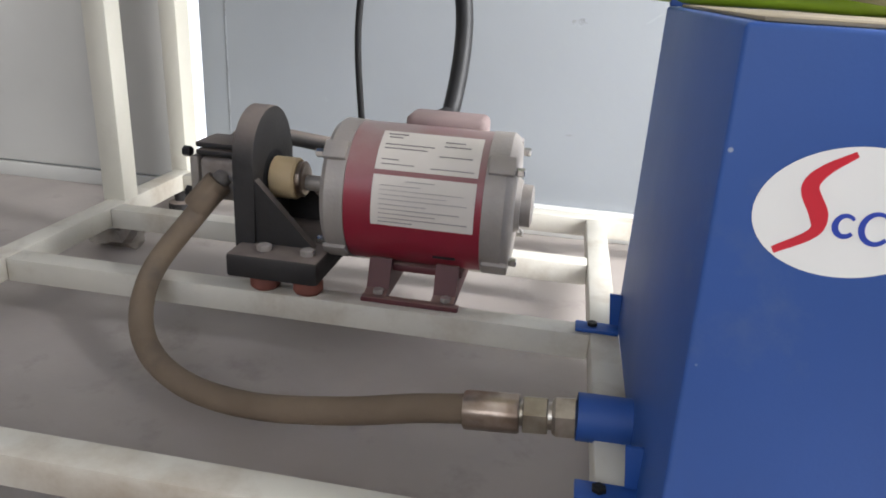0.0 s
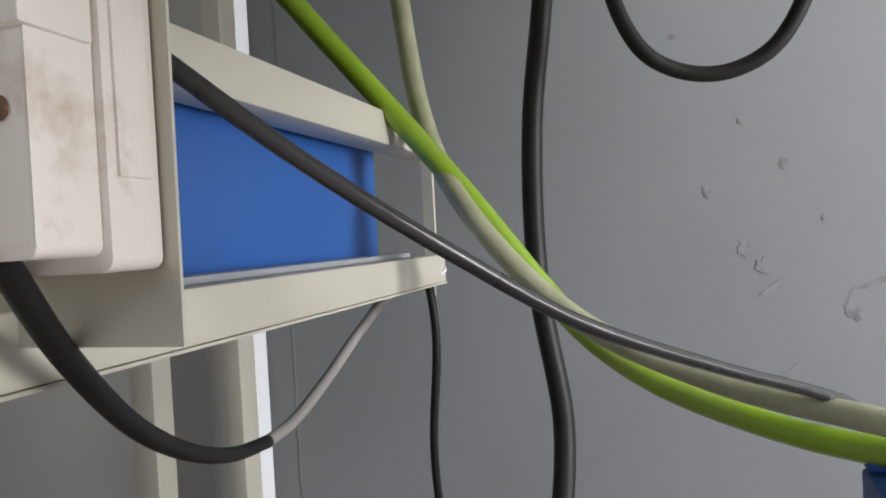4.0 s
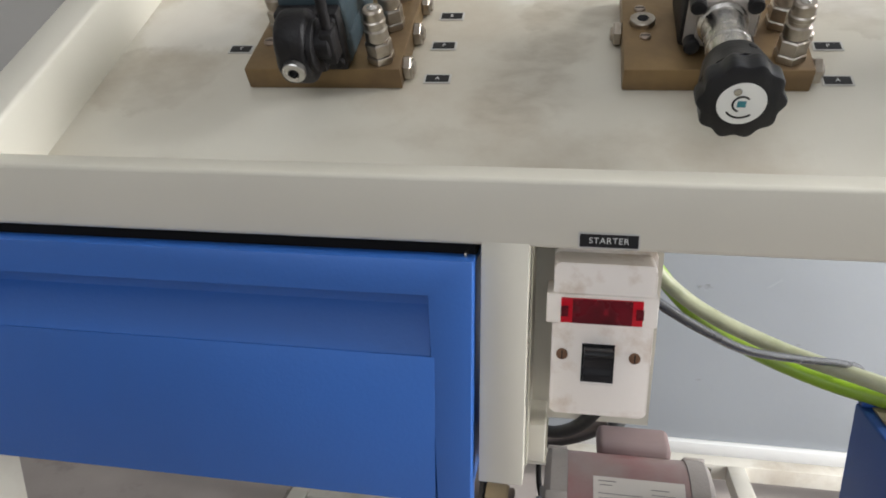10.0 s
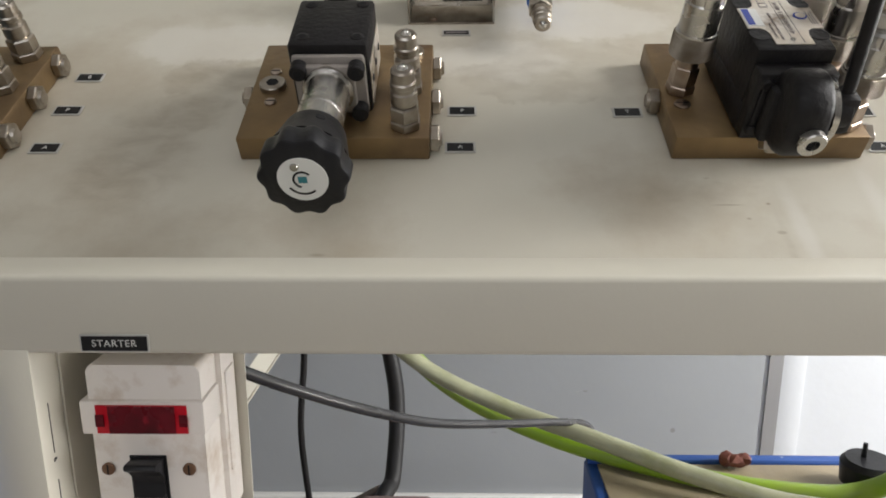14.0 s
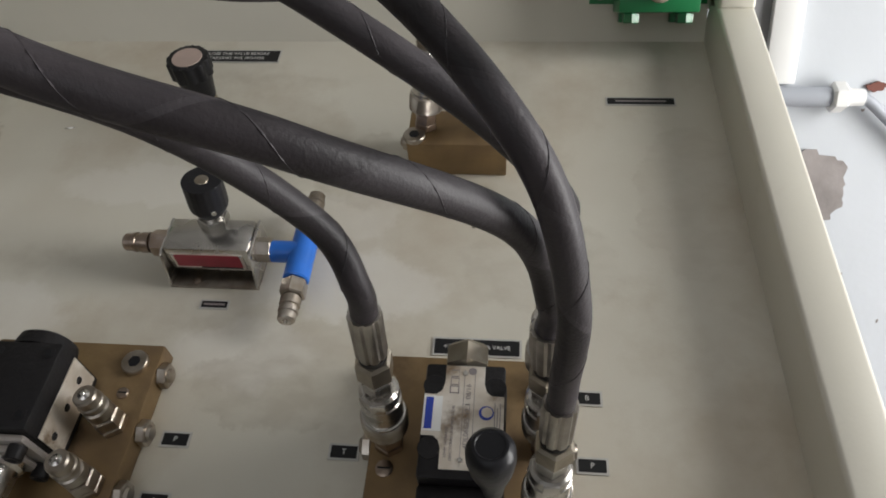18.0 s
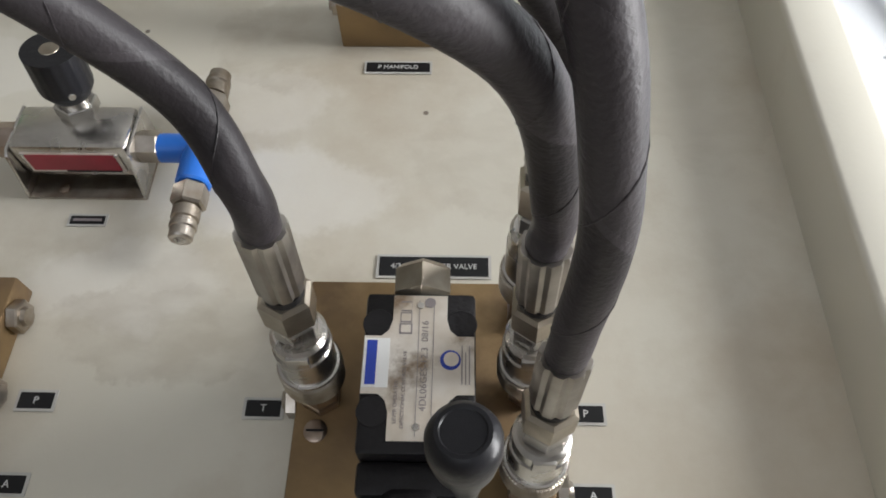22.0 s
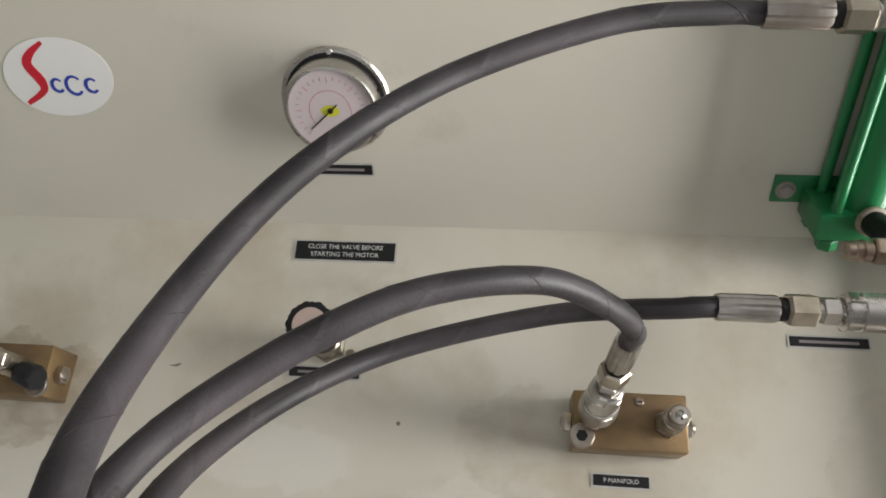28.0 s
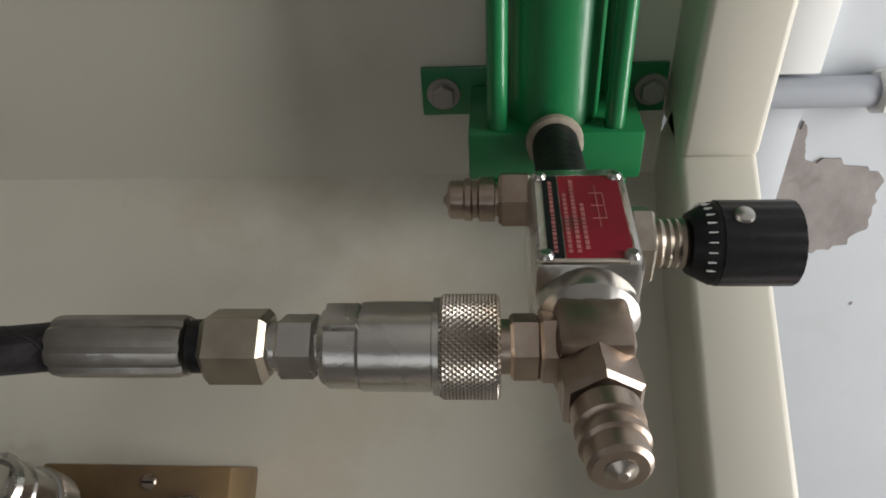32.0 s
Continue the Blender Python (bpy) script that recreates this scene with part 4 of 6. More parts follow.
tag(on_top(0.255, 0.523), 0.034, 0.0125, "", label="small scuffed name plate below the flow valve")
tag(on_top(0.510, 0.703), 0.066, 0.0165, "P MANIFOLD", label="black plate below the pressure manifold", size=0.0068)
tag(on_top(0.154, 0.808), 0.093, 0.0165, "", label="black engraved plate below the needle valve")
tag(on_top(0.753, 0.874), 0.093, 0.0165, "", label="black engraved plate by the side rail")
tag(on_top(-0.465, 0.897), 0.095, 0.0165, "", label="black engraved plate by the far side rail")
tag(on_top(0.160, 0.970), 0.138, 0.030, "", label="black plate lettered with a starting warning", size=0.0085,
    lines=["CLOSE THE VALVE BEFORE", "STARTING THE MOTOR"])
tag(on_back(0.158, 1.339), 0.090, 0.018, "", label="black engraved plate below the gauge")

# ---- hydraulic fittings ----


def knurled(z0, z1, r, m, n=108, rows=17):
    bm = bmesh.new()
    rings = []
    for j in range(rows + 1):
        z = z0 + (z1 - z0) * j / rows
        ring = []
        for k in range(n):
            rr = r + (0.0004 if (j + k) % 2 else -0.0004) - (0.0012 if j in (0, rows) else 0)
            ring.append(bm.verts.new((rr * math.cos(2 * math.pi * k / n), rr * math.sin(2 * math.pi * k / n), z)))
        rings.append(ring)
    for a, b in zip(rings, rings[1:]):
        j = rings.index(a)
        for k in range(n):
            p, q, u, w = a[k], a[(k + 1) % n], b[(k + 1) % n], b[k]
            for f in ((p, q, u), (p, u, w)) if (j + k) % 2 == 0 else ((p, q, w), (q, u, w)):
                bm.faces.new(f)
    bm.faces.new(rings[0][::-1])
    bm.faces.new(rings[-1])
    bm.transform(m)
    return bm


def nipple(parent, m, s=1.0, mats=None, h=0.062):
    """A quick-release nipple on its hexagon, along the z axis of m."""
    a, b = mats or (M_NICKEL, M_STEEL)
    f = h / 0.062 * s
    rows = [(0.024, 0.0095), (0.027, 0.0095), (0.0275, 0.0125), (0.0385, 0.0125), (0.040, 0.0105), (0.0435, 0.0105), (0.045, 0.0122), (0.049, 0.0122),
            (0.0505, 0.0108), (0.060, 0.0108), (0.062, 0.0092)]
    hexes = [hexa(0, 0.0245 * f, 0.0162 * s, m, 0.002)] if mats else [hexa(0, 0.009 * f, 0.0155 * s, m), hexa(0.0088 * f, 0.0245 * f, 0.0145 * s, m, 0.0015)]
    nb = part("quick_nipple", joined(*hexes, lathe([(z * f, r * s) for z, r in rows], 24, m)), a, parent)
    part("poppet", lathe([(0.0615 * f, 0.0055 * s), (0.0625 * f, 0.0055 * s), (0.064 * f, 0.003 * s), (0.0655 * f, 0.0018 * s)], 14, m), b, nb)
    return nb


def ferrule_bm(z0, z1, r, m):
    bm = bmesh.new()
    n = 32
    rings = []
    for z, q in ((z0, 0.93), (z0 + 0.003, 1.0), (z1 - 0.003, 1.0), (z1, 0.95)):
        rings.append([bm.verts.new((q * (r - (0.0013 if k % 4 == 0 else 0)) * math.cos(2 * math.pi * k / n), q * (r - (0.0013 if k % 4 == 0 else 0)) * math.sin(2 * math.pi * k / n), z)) for k in range(n)])
    for a, b in zip(rings, rings[1:]):
        for k in range(n):
            bm.faces.new((a[k], a[(k + 1) % n], b[(k + 1) % n], b[k]))
    bm.faces.new(rings[0][::-1])
    bm.faces.new(rings[-1])
    bm.transform(m)
    return bm


def coupling(parent, m, length=0.205, s=0.86, base=True, rise=0.0):
    """Quick coupling, union nut and crimped ferrule in a row along the z axis of m, its nipple base taller by rise; the hose leaves at its end."""
    f = (length - rise) / 0.205
    if base:
        foot = [hexa(0, 0.010 * f, 0.0165 * s, m), hexa(0.0098 * f, 0.0215 * f + rise * 0.55, 0.0155 * s, m), lathe([(0.0214 * f + rise * 0.55, 0.0125 * s), (0.0262 * f + rise, 0.0125 * s)], 20, m)]
        part("nipple_base", joined(*foot), M_BRONZE, parent)
    m = turned(m, rise)
    link_mesh("knurled_sleeve", knurled(0.0255 * f, 0.049 * f, 0.0235 * s, m), M_NICKEL, parent, "", 0)
    flats = [box(-0.0075 * s, 0.0075 * s, -0.0206 * s, 0.0206 * s, 0.080 * f, 0.0935 * f, 0.0008)]
    for b in flats:
        b.transform(m)
    part("coupling_body", joined(lathe([(0.0488 * f, 0.018 * s), (0.050 * f, 0.0205 * s), (0.0795 * f, 0.0205 * s), (0.081 * f, 0.0192 * s), (0.093 * f, 0.0192 * s), (0.096 * f, 0.0165 * s)], 28, m), *flats), M_STEEL, parent)
    part("end_ring", lathe([(0.0488 * f, 0.0205 * s), (0.0492 * f, 0.0222 * s), (0.0515 * f, 0.0222 * s), (0.052 * f, 0.0206 * s)], 32, m), M_STEEL, parent, "bright turned ring above the sleeve")
    part("adaptor", joined(lathe([(0.0955 * f, 0.0115 * s), (0.119 * f, 0.0115 * s)], 20, m), hexa(0.098 * f, 0.1135 * f, 0.0152 * s, m)), M_STEEL, parent)
    part("union_nut", hexa(0.117 * f, 0.1435 * f, 0.0178 * s, m, 0.0025), M_GOLD, parent, "yellow zinc union nut")
    part("collar", lathe([(0.1428 * f, 0.0125 * s), (0.149 * f, 0.0125 * s)], 20, m), M_IRON, parent)
    part("ferrule", ferrule_bm(0.151 * f, 0.205 * f, 0.0146 * s, m), M_FERR, parent, "crimped steel ferrule")


def slotted_screw(parent, x, y, z, r=0.008):
    sc = part("screw", lathe([(0, r), (0.0015, r), (0.0025, r * 0.8)], 18, Matrix.Translation((x, y, z))), M_BRONZE, parent)
    part("slot", box(x - r * 0.75, x + r * 0.75, y - 0.0007, y + 0.0007, z + 0.002, z + 0.0028), M_DARK, sc)


def side_plug(parent, m, r=0.0135):
    part("side_plug", joined(hexa(0, 0.009, r, m), lathe([(0.0088, r * 0.6), (0.012, r * 0.5)], 16, m)), M_NICKEL, parent, "dull hexagon plug")


def port_plug(parent, x, y, z):
    p = part("socket_plug", lathe([(0, 0.0135), (0.005, 0.0135), (0.006, 0.0125), (0.006, 0.006), (0.002, 0.006)], 24, Matrix.Translation((x, y, z))), M_NICKEL, parent)
    part("socket", lathe([(0, 0.0065), (0.0064, 0.0065)], 6, Matrix.Translation((x, y, z))), M_DARK, p)


def sub_block(parent, w, d, h):
    part("block", box(-w / 2, w / 2, 0, d, 0, h, 0.0022), M_BRASS, parent, "brown passivated steel block")


# ---- hand lever valve on its block ----


def nameplate_cross(parent, cx, cy, z, w, h, m, name="nameplate"):
    """A flat plate with four hollow corners round the bolts."""
    a, b = w / 2, h / 2
    c, e = w * 0.25, h * 0.30
    out = []
    for sx, sy, turn in ((-1, -1, 0), (1, -1, 1), (1, 1, 0), (-1, 1, 1)):
        hollow = [(sx * a, sy * (b - e)), (sx * (a - c * 0.62), sy * (b - e)), (sx * (a - c * 0.88), sy * (b - e * 0.86)), (sx * (a - c), sy * (b - e * 0.6)), (sx * (a - c), sy * b)]
        out += hollow[::-1] if turn else hollow
    return part(name, prism([(cx + x, cy + y) for x, y in out], z, z + 0.0008), m, parent)


def capsule_drum(low, high, r, rows):
    """An upright capsule in the y-z plane, drawn out along x through rows of (x, inset)."""
    bm = bmesh.new()
    rings = []
    for x, inset in rows:
        ring = []
        for (y, z), a0 in ((high, 0), (low, 180)):
            for k in range(15):
                q = radians(a0 + 180 * k / 14)
                ring.append(bm.verts.new((x, y + (r - inset) * math.cos(q), z + (r - inset) * math.sin(q))))
        rings.append(ring)
    n = len(rings[0])
    for a, b in zip(rings, rings[1:]):
        for k in range(n):
            bm.faces.new((a[k], a[(k + 1) % n], b[(k + 1) % n], b[k]))
    bm.faces.new(rings[0][::-1])
    bm.faces.new(rings[-1])
    return bm


def lever_valve(m, body_mat, washer_mat, label, lever_tip, lettered):
    t = thing("lever_valve", m, label, "hydraulic valve")
    sub_block(t, 0.178, 0.168, 0.026)
    z = 0.0262
    top = z + 0.080
    part("valve_body", joined(box(-0.034, 0.034, 0.017, 0.118, z, top, 0.003), box(-0.0355, 0.0355, 0.010, 0.126, z, z + 0.030, 0.004)), body_mat, t)
    for x in (-0.0255, 0.0255):
        for y in (0.0415, 0.0965):
            hole = part("bolt_hole", lathe([(0, 0.0088), (0.0005, 0.0088), (0.0006, 0.0078)], 22, Matrix.Translation((x, y, top))), M_DARK, t, "deep bolt hole")
            part("hole_edge", lathe([(0.0, 0.0088), (0.0004, 0.0096), (0.0009, 0.0091), (0.0008, 0.0082)], 22, Matrix.Translation((x, y, top - 0.0001))), body_mat, hole)
    part("end_cap", joined(box(-0.034, 0.034, -0.003, 0.0166, z, top - 0.012, 0.003), box(-0.030, 0.030, -0.006, -0.0028, z + 0.006, top - 0.018, 0.002)), M_IRON, t)
    for x in (-0.027, 0.027):
        for q in (z + 0.012, top - 0.020):
            part("cap_screw", lathe([(0, 0.0052), (0.005, 0.0052), (0.006, 0.0042)], 14, aim((x, -0.0028, q), (0, -1, 0))), M_IRON, t)
    pl = nameplate_cross(t, 0.0, 0.070, top + 0.0002, 0.0665, 0.091, M_PLATE)
    pl["label"] = "worn aluminium nameplate"
    if lettered:
        part("white_field", box(-0.0328, -0.0175, 0.0555, 0.0865, top + 0.0011, top + 0.0014), M_LOGOW, pl)
        part("blue_print_bar", box(-0.0312, -0.0250, 0.0572, 0.0850, top + 0.0015, top + 0.0018), M_LOGOB, pl)
        for k, s in enumerate(("LEVER OPERATED", "DIRECTIONAL CONTROL VALVE")):
            ob = words(s, 0.0032, 0, 0, 0, M_INK, pl)
            ob.matrix_basis = Matrix.Translation(Vector((-0.0125 + 0.0044 * k, 0.047 + 0.008 * k, top + 0.0012)) * K) @ pose(0, 0, 0, 0, 0, 90)
        ob = words("4DL06GES-12.3  08/16", 0.0058, 0, 0, 0, M_INK, pl, spacing=1.05)
        ob.matrix_basis = Matrix.Translation(Vector((0.0035, 0.070, top + 0.0012)) * K) @ pose(0, 0, 0, 0, 0, 90)
        for x in (-0.0005, 0.0085):
            part("ruled_line", box(x - 0.0002, x + 0.0002, 0.027, 0.112, top + 0.0011, top + 0.0013), M_INK, pl)
        part("valve_symbol", joined(*[box(-0.0125 + 0.0004 * i, -0.0045 - 0.0004 * i, 0.0895 + 0.0075 * i, 0.0965 + 0.0075 * i, top + 0.0010, top + 0.0012) for i in range(3)]), M_INK, pl)
        part("symbol_face", joined(*[box(-0.0115, -0.0055, 0.0905 + 0.0075 * i, 0.0955 + 0.0075 * i, top + 0.0013, top + 0.0014) for i in range(3)]), M_PLATE, pl)
        part("round_stamp", lathe([(0, 0.0034), (0.0003, 0.0034)], 18, Matrix.Translation((0.006, 0.1105, top + 0.0011))), M_INK, pl)
        part("blue_mark", lathe([(0, 0.0062), (0.0004, 0.0062)], 20, Matrix.Translation((0.0190, 0.073, top + 0.0011))), M_LOGOB, pl)
        part("silver_mark", lathe([(0, 0.0046), (0.0006, 0.0046)], 20, Matrix.Translation((0.0195, 0.0735, top + 0.0011))), M_PLATE, pl)
        part("print_lines", joined(*[box(0.0255 + 0.0022 * k, 0.0262 + 0.0022 * k, 0.058, 0.082 - 0.004 * (k % 2), top + 0.0011, top + 0.0013) for k in range(3)]), M_INK, pl)
    for y in (0.0325, 0.1085):
        part("rivet", lathe([(0, 0.0025), (0.001, 0.002)], 12, Matrix.Translation((0.0, y, top + 0.0009))), M_STEEL, pl)
    part("rear_plug", hexa(0, 0.027, 0.0205, aim((0, 0.1182, z + 0.061), (0, 1, 0)), 0.005), M_GOLD, t, "yellow zinc hexagon end plug")
    # lever housing: a fat upright capsule across the front
    part("lever_housing", capsule_drum((-0.028, 0.066), (-0.025, 0.079), 0.0305, ((-0.0205, 0.011), (-0.0197, 0.0055), (-0.017, 0.002), (-0.013, 0.0), (0.0075, 0.0), (0.0110, 0.0018), (0.0130, 0.005), (0.0136, 0.009))), M_IRON, t, "rounded black lever housing")
    part("neck", box(-0.026, 0.018, -0.022, -0.0062, z + 0.010, z + 0.062, 0.004), M_IRON, t)
    part("socket_plug", joined(lathe([(0, 0.0118), (0.006, 0.0118), (0.0072, 0.0108), (0.0072, 0.0056), (0.003, 0.0050)], 26, aim((-0.001, -0.0560, 0.0655), (0.04, -0.97, -0.10)))), M_STEEL, t, "bright socket plug")
    part("plug_socket", lathe([(0.0028, 0.0054), (0.0034, 0.0054)], 6, aim((-0.001, -0.0560, 0.0655), (0.04, -0.97, -0.10))), M_DARK, t)
    side_plug(t, aim((-0.009, -0.016, 0.036), (0, -0.55, -0.83)), 0.0120)
    part("washer", lathe([(0, 0.0265), (0.0052, 0.0265), (0.0060, 0.0250)], 34, aim((0.0134, -0.027, 0.074), (1, 0, 0))), washer_mat, t)
    part("pivot_boss", lathe([(0, 0.016), (0.0135, 0.016), (0.0155, 0.013)], 26, aim((0.0192, -0.028, 0.077), (1, 0, 0))), M_IRON, t)
    part("lever_boss", box(0.0235, 0.0385, -0.040, -0.016, 0.058, 0.094, 0.004), M_IRON, t)
    a = Vector((0.031, -0.029, 0.080))
    b = Vector(lever_tip)
    d = (b - a).normalized()
    lev = part("lever", joined(tube([a, a.lerp(b, 0.5), b], 0.0054, 14)), M_IRON, t)
    ln = (b - a).length
    part("lever_knob", lathe([(ln - 0.036, 0.0066), (ln - 0.022, 0.0092), (ln - 0.007, 0.0140), (ln + 0.006, 0.0162), (ln + 0.014, 0.0161), (ln + 0.0185, 0.0143), (ln + 0.0205, 0.0118), (ln + 0.0206, 0.0100), (ln + 0.0200, 0.0094)], 32, aim(a, d)), M_BLACK, lev, "black plastic lever knob")
    slotted_screw(t, -0.073, 0.052, 0.026)
    return t


R = lever_valve(on_top(0.548, 0.287), M_IRON, M_STEEL, "black hand lever valve with worn nameplate on a brown steel block", (0.0265, -0.007, 0.208), True)
for dv in (0.018, 0.083, 0.143):
    side_plug(R, aim((0.089, dv, 0.013), (1, 0, 0)))
side_plug(R, aim((-0.089, 0.078, 0.013), (-1, 0, 0)))
L = lever_valve(on_top(-0.274, 0.287), M_SLATE, M_IRON, "slate-blue lever valve with bare nipples on a brown steel block", (0.027, -0.011, 0.200), False)
for dv in (0.018, 0.083, 0.145):
    nipple(L, Matrix.Translation((0.066, dv, 0.026)))
    side_plug(L, aim((0.089, dv + 0.004, 0.013), (1, 0, 0)))
    slotted_screw(L, 0.046, dv + 0.030, 0.026, 0.0055)
nipple(L, Matrix.Translation((-0.066, 0.083, 0.026)))


# ---- relief valve with a hand knob ----


def relief_valve():
    t = thing("relief_valve", on_top(0.139, 0.287), "relief valve with big black hand knob on brown steel block", "hydraulic valve")
    sub_block(t, 0.182, 0.168, 0.026)
    z = 0.0262
    part("valve_body", box(-0.037, 0.036, 0.040, 0.126, z, z + 0.0735, 0.004), M_IRON, t)
    part("rear_boss", lathe([(0, 0.030), (0.014, 0.027), (0.018, 0.020)], 28, aim((0.0, 0.1255, z + 0.044), (0, 1, 0))), M_IRON, t)
    for x in (-0.024, 0.026):
        for y in (0.054, 0.114):
            sunk = part("cap_screw", lathe([(0, 0.0062), (0.0006, 0.0062), (0.0010, 0.0052)], 18, Matrix.Translation((x, y, z + 0.0734))), M_IRON, t)
            part("socket", lathe([(0.0006, 0.0036), (0.0012, 0.0036)], 6, Matrix.Translation((x, y, z + 0.0734))), M_DARK, sunk)
    sp = part("side_plate", box(0.0362, 0.0374, 0.042, 0.122, z + 0.010, z + 0.052, 0.0005), M_PLATE, t, "dull aluminium side plate")
    for y in (0.052, 0.080, 0.108):
        part("rivet", lathe([(0, 0.004), (0.001, 0.003)], 12, aim((0.0374, y, z + 0.032), (1, 0, 0))), M_IRON, sp)
    part("front_plate", joined(box(-0.0335, 0.0335, 0.032, 0.0398, z + 0.004, z + 0.066, 0.004), box(-0.024, 0.024, 0.0245, 0.0325, z + 0.010, z + 0.060, 0.004)), M_ALU, t, "cast aluminium front flange")
    for x in (-0.026, 0.026):
        for q in (0.012, 0.056):
            cs = part("cap_screw", lathe([(0, 0.0078), (0.012, 0.0078), (0.013, 0.0068)], 18, aim((x, 0.0318, z + q), (0, -1, 0))), M_IRON, t)
            part("socket", lathe([(0.0128, 0.0042), (0.0133, 0.0042)], 6, aim((x, 0.0318, z + q), (0, -1, 0))), M_DARK, cs)
    ax = aim((-0.001, 0.030, z + 0.036), (-0.006, -1, 0.085))
    part("spring_housing", lathe([(0, 0.0235), (0.010, 0.0235), (0.013, 0.0205), (0.095, 0.0200)], 32, ax), M_STEEL, t, "bare steel spring housing")
    part("housing_ring", lathe([(0.052, 0.0203), (0.053, 0.0208), (0.058, 0.0208), (0.059, 0.0203)], 32, ax), M_STEEL, t)
    rim = bmesh.new()
    rings = []
    for q, inset in ((0.1205, 0.0030), (0.1235, 0.0006), (0.1260, 0.0), (0.1415, 0.0), (0.1440, 0.0008), (0.1455, 0.0032)):
        ring = []
        for k in range(100):
            a = 2 * math.pi * k / 100
            r = 0.0350 + 0.0017 * math.cos(10 * a) - inset
            ring.append(rim.verts.new((r * math.cos(a), r * math.sin(a), q)))
        rings.append(ring)
    for lo, hi in zip(rings, rings[1:]):
        for k in range(100):
            rim.faces.new((lo[k], lo[(k + 1) % 100], hi[(k + 1) % 100], hi[k]))
    rim.faces.new(rings[0][::-1])
    rim.faces.new(rings[-1])
    rim.transform(ax)
    kn = part("hand_knob", joined(rim, lathe([(0.083, 0.0245), (0.086, 0.0265), (0.104, 0.0300), (0.1225, 0.0335)], 36, ax)), M_BLACK, t, "black lobed hand knob")
    part("knob_hole", lathe([(0, 0.0040), (0.0006, 0.0040)], 14, aim(ax @ Vector((0.010, 0.0272, 0.099)), ax.to_3x3() @ Vector((0.33, 0.93, -0.16)))), M_DARK, kn)
    part("knob_cap", lathe([(0.1452, 0.0200), (0.1462, 0.0197)], 36, ax), M_LOGOW, kn, "pale printed cap on the knob")
    part("cap_print", joined(*[prism([(q * math.cos(radians(v)), q * math.sin(radians(v))) for q, v in [(ra, a0 + 12 * j) for j in range(nj)] + [(rb, a0 + 12 * (nj - 1 - j)) for j in range(nj)]], 0.1462, 0.1465, ax)
                              for ra, rb, a0, nj in ((0.0080, 0.0062, 40, 19), (0.0142, 0.0124, 215, 9))]), M_TAGB, kn, "dark round print")
    mark = box(-0.0035, 0.0035, -0.003, 0.003, 0.1462, 0.1465)
    mark.transform(ax)
    part("cap_mark", mark, M_TEAL, kn, "small teal print")
    part("cap_pin", lathe([(0.1462, 0.0036), (0.1474, 0.0030)], 14, ax @ Matrix.Translation((-0.005, 0.0115, 0))), M_STEEL, kn)
    port_plug(t, -0.070, 0.085, 0.026)
    port_plug(t, 0.068, 0.145, 0.026)
    for x, y in ((-0.072, 0.112), (-0.068, 0.058), (0.066, 0.112)):
        slotted_screw(t, x, y, 0.026, 0.006)
    for dv in (0.020, 0.080):
        nipple(t, Matrix.Translation((0.068, dv, 0.026)))
    for dv in (0.018, 0.078, 0.14):
        side_plug(t, aim((0.091, dv, 0.013), (1, 0, 0)))
    side_plug(t, aim((-0.091, 0.085, 0.013), (-1, 0, 0)))


relief_valve()


# ---- flow control valve with bracket and tee ----


def dial_knob(parent, m, r, h, label="black dial knob"):
    out = []
    for k in range(72):
        a = 2 * math.pi * k / 72
        q = r - (0.0005 if k % 4 == 0 else 0)
        out.append((q * math.cos(a), q * math.sin(a)))
    return part("dial_knob", joined(prism(out, h * 0.26, h, m, 0.0005), lathe([(0, r * 0.72), (h * 0.2, r * 0.97), (h * 0.262, r * 0.97)], 30, m)), M_BLACK, parent, label)


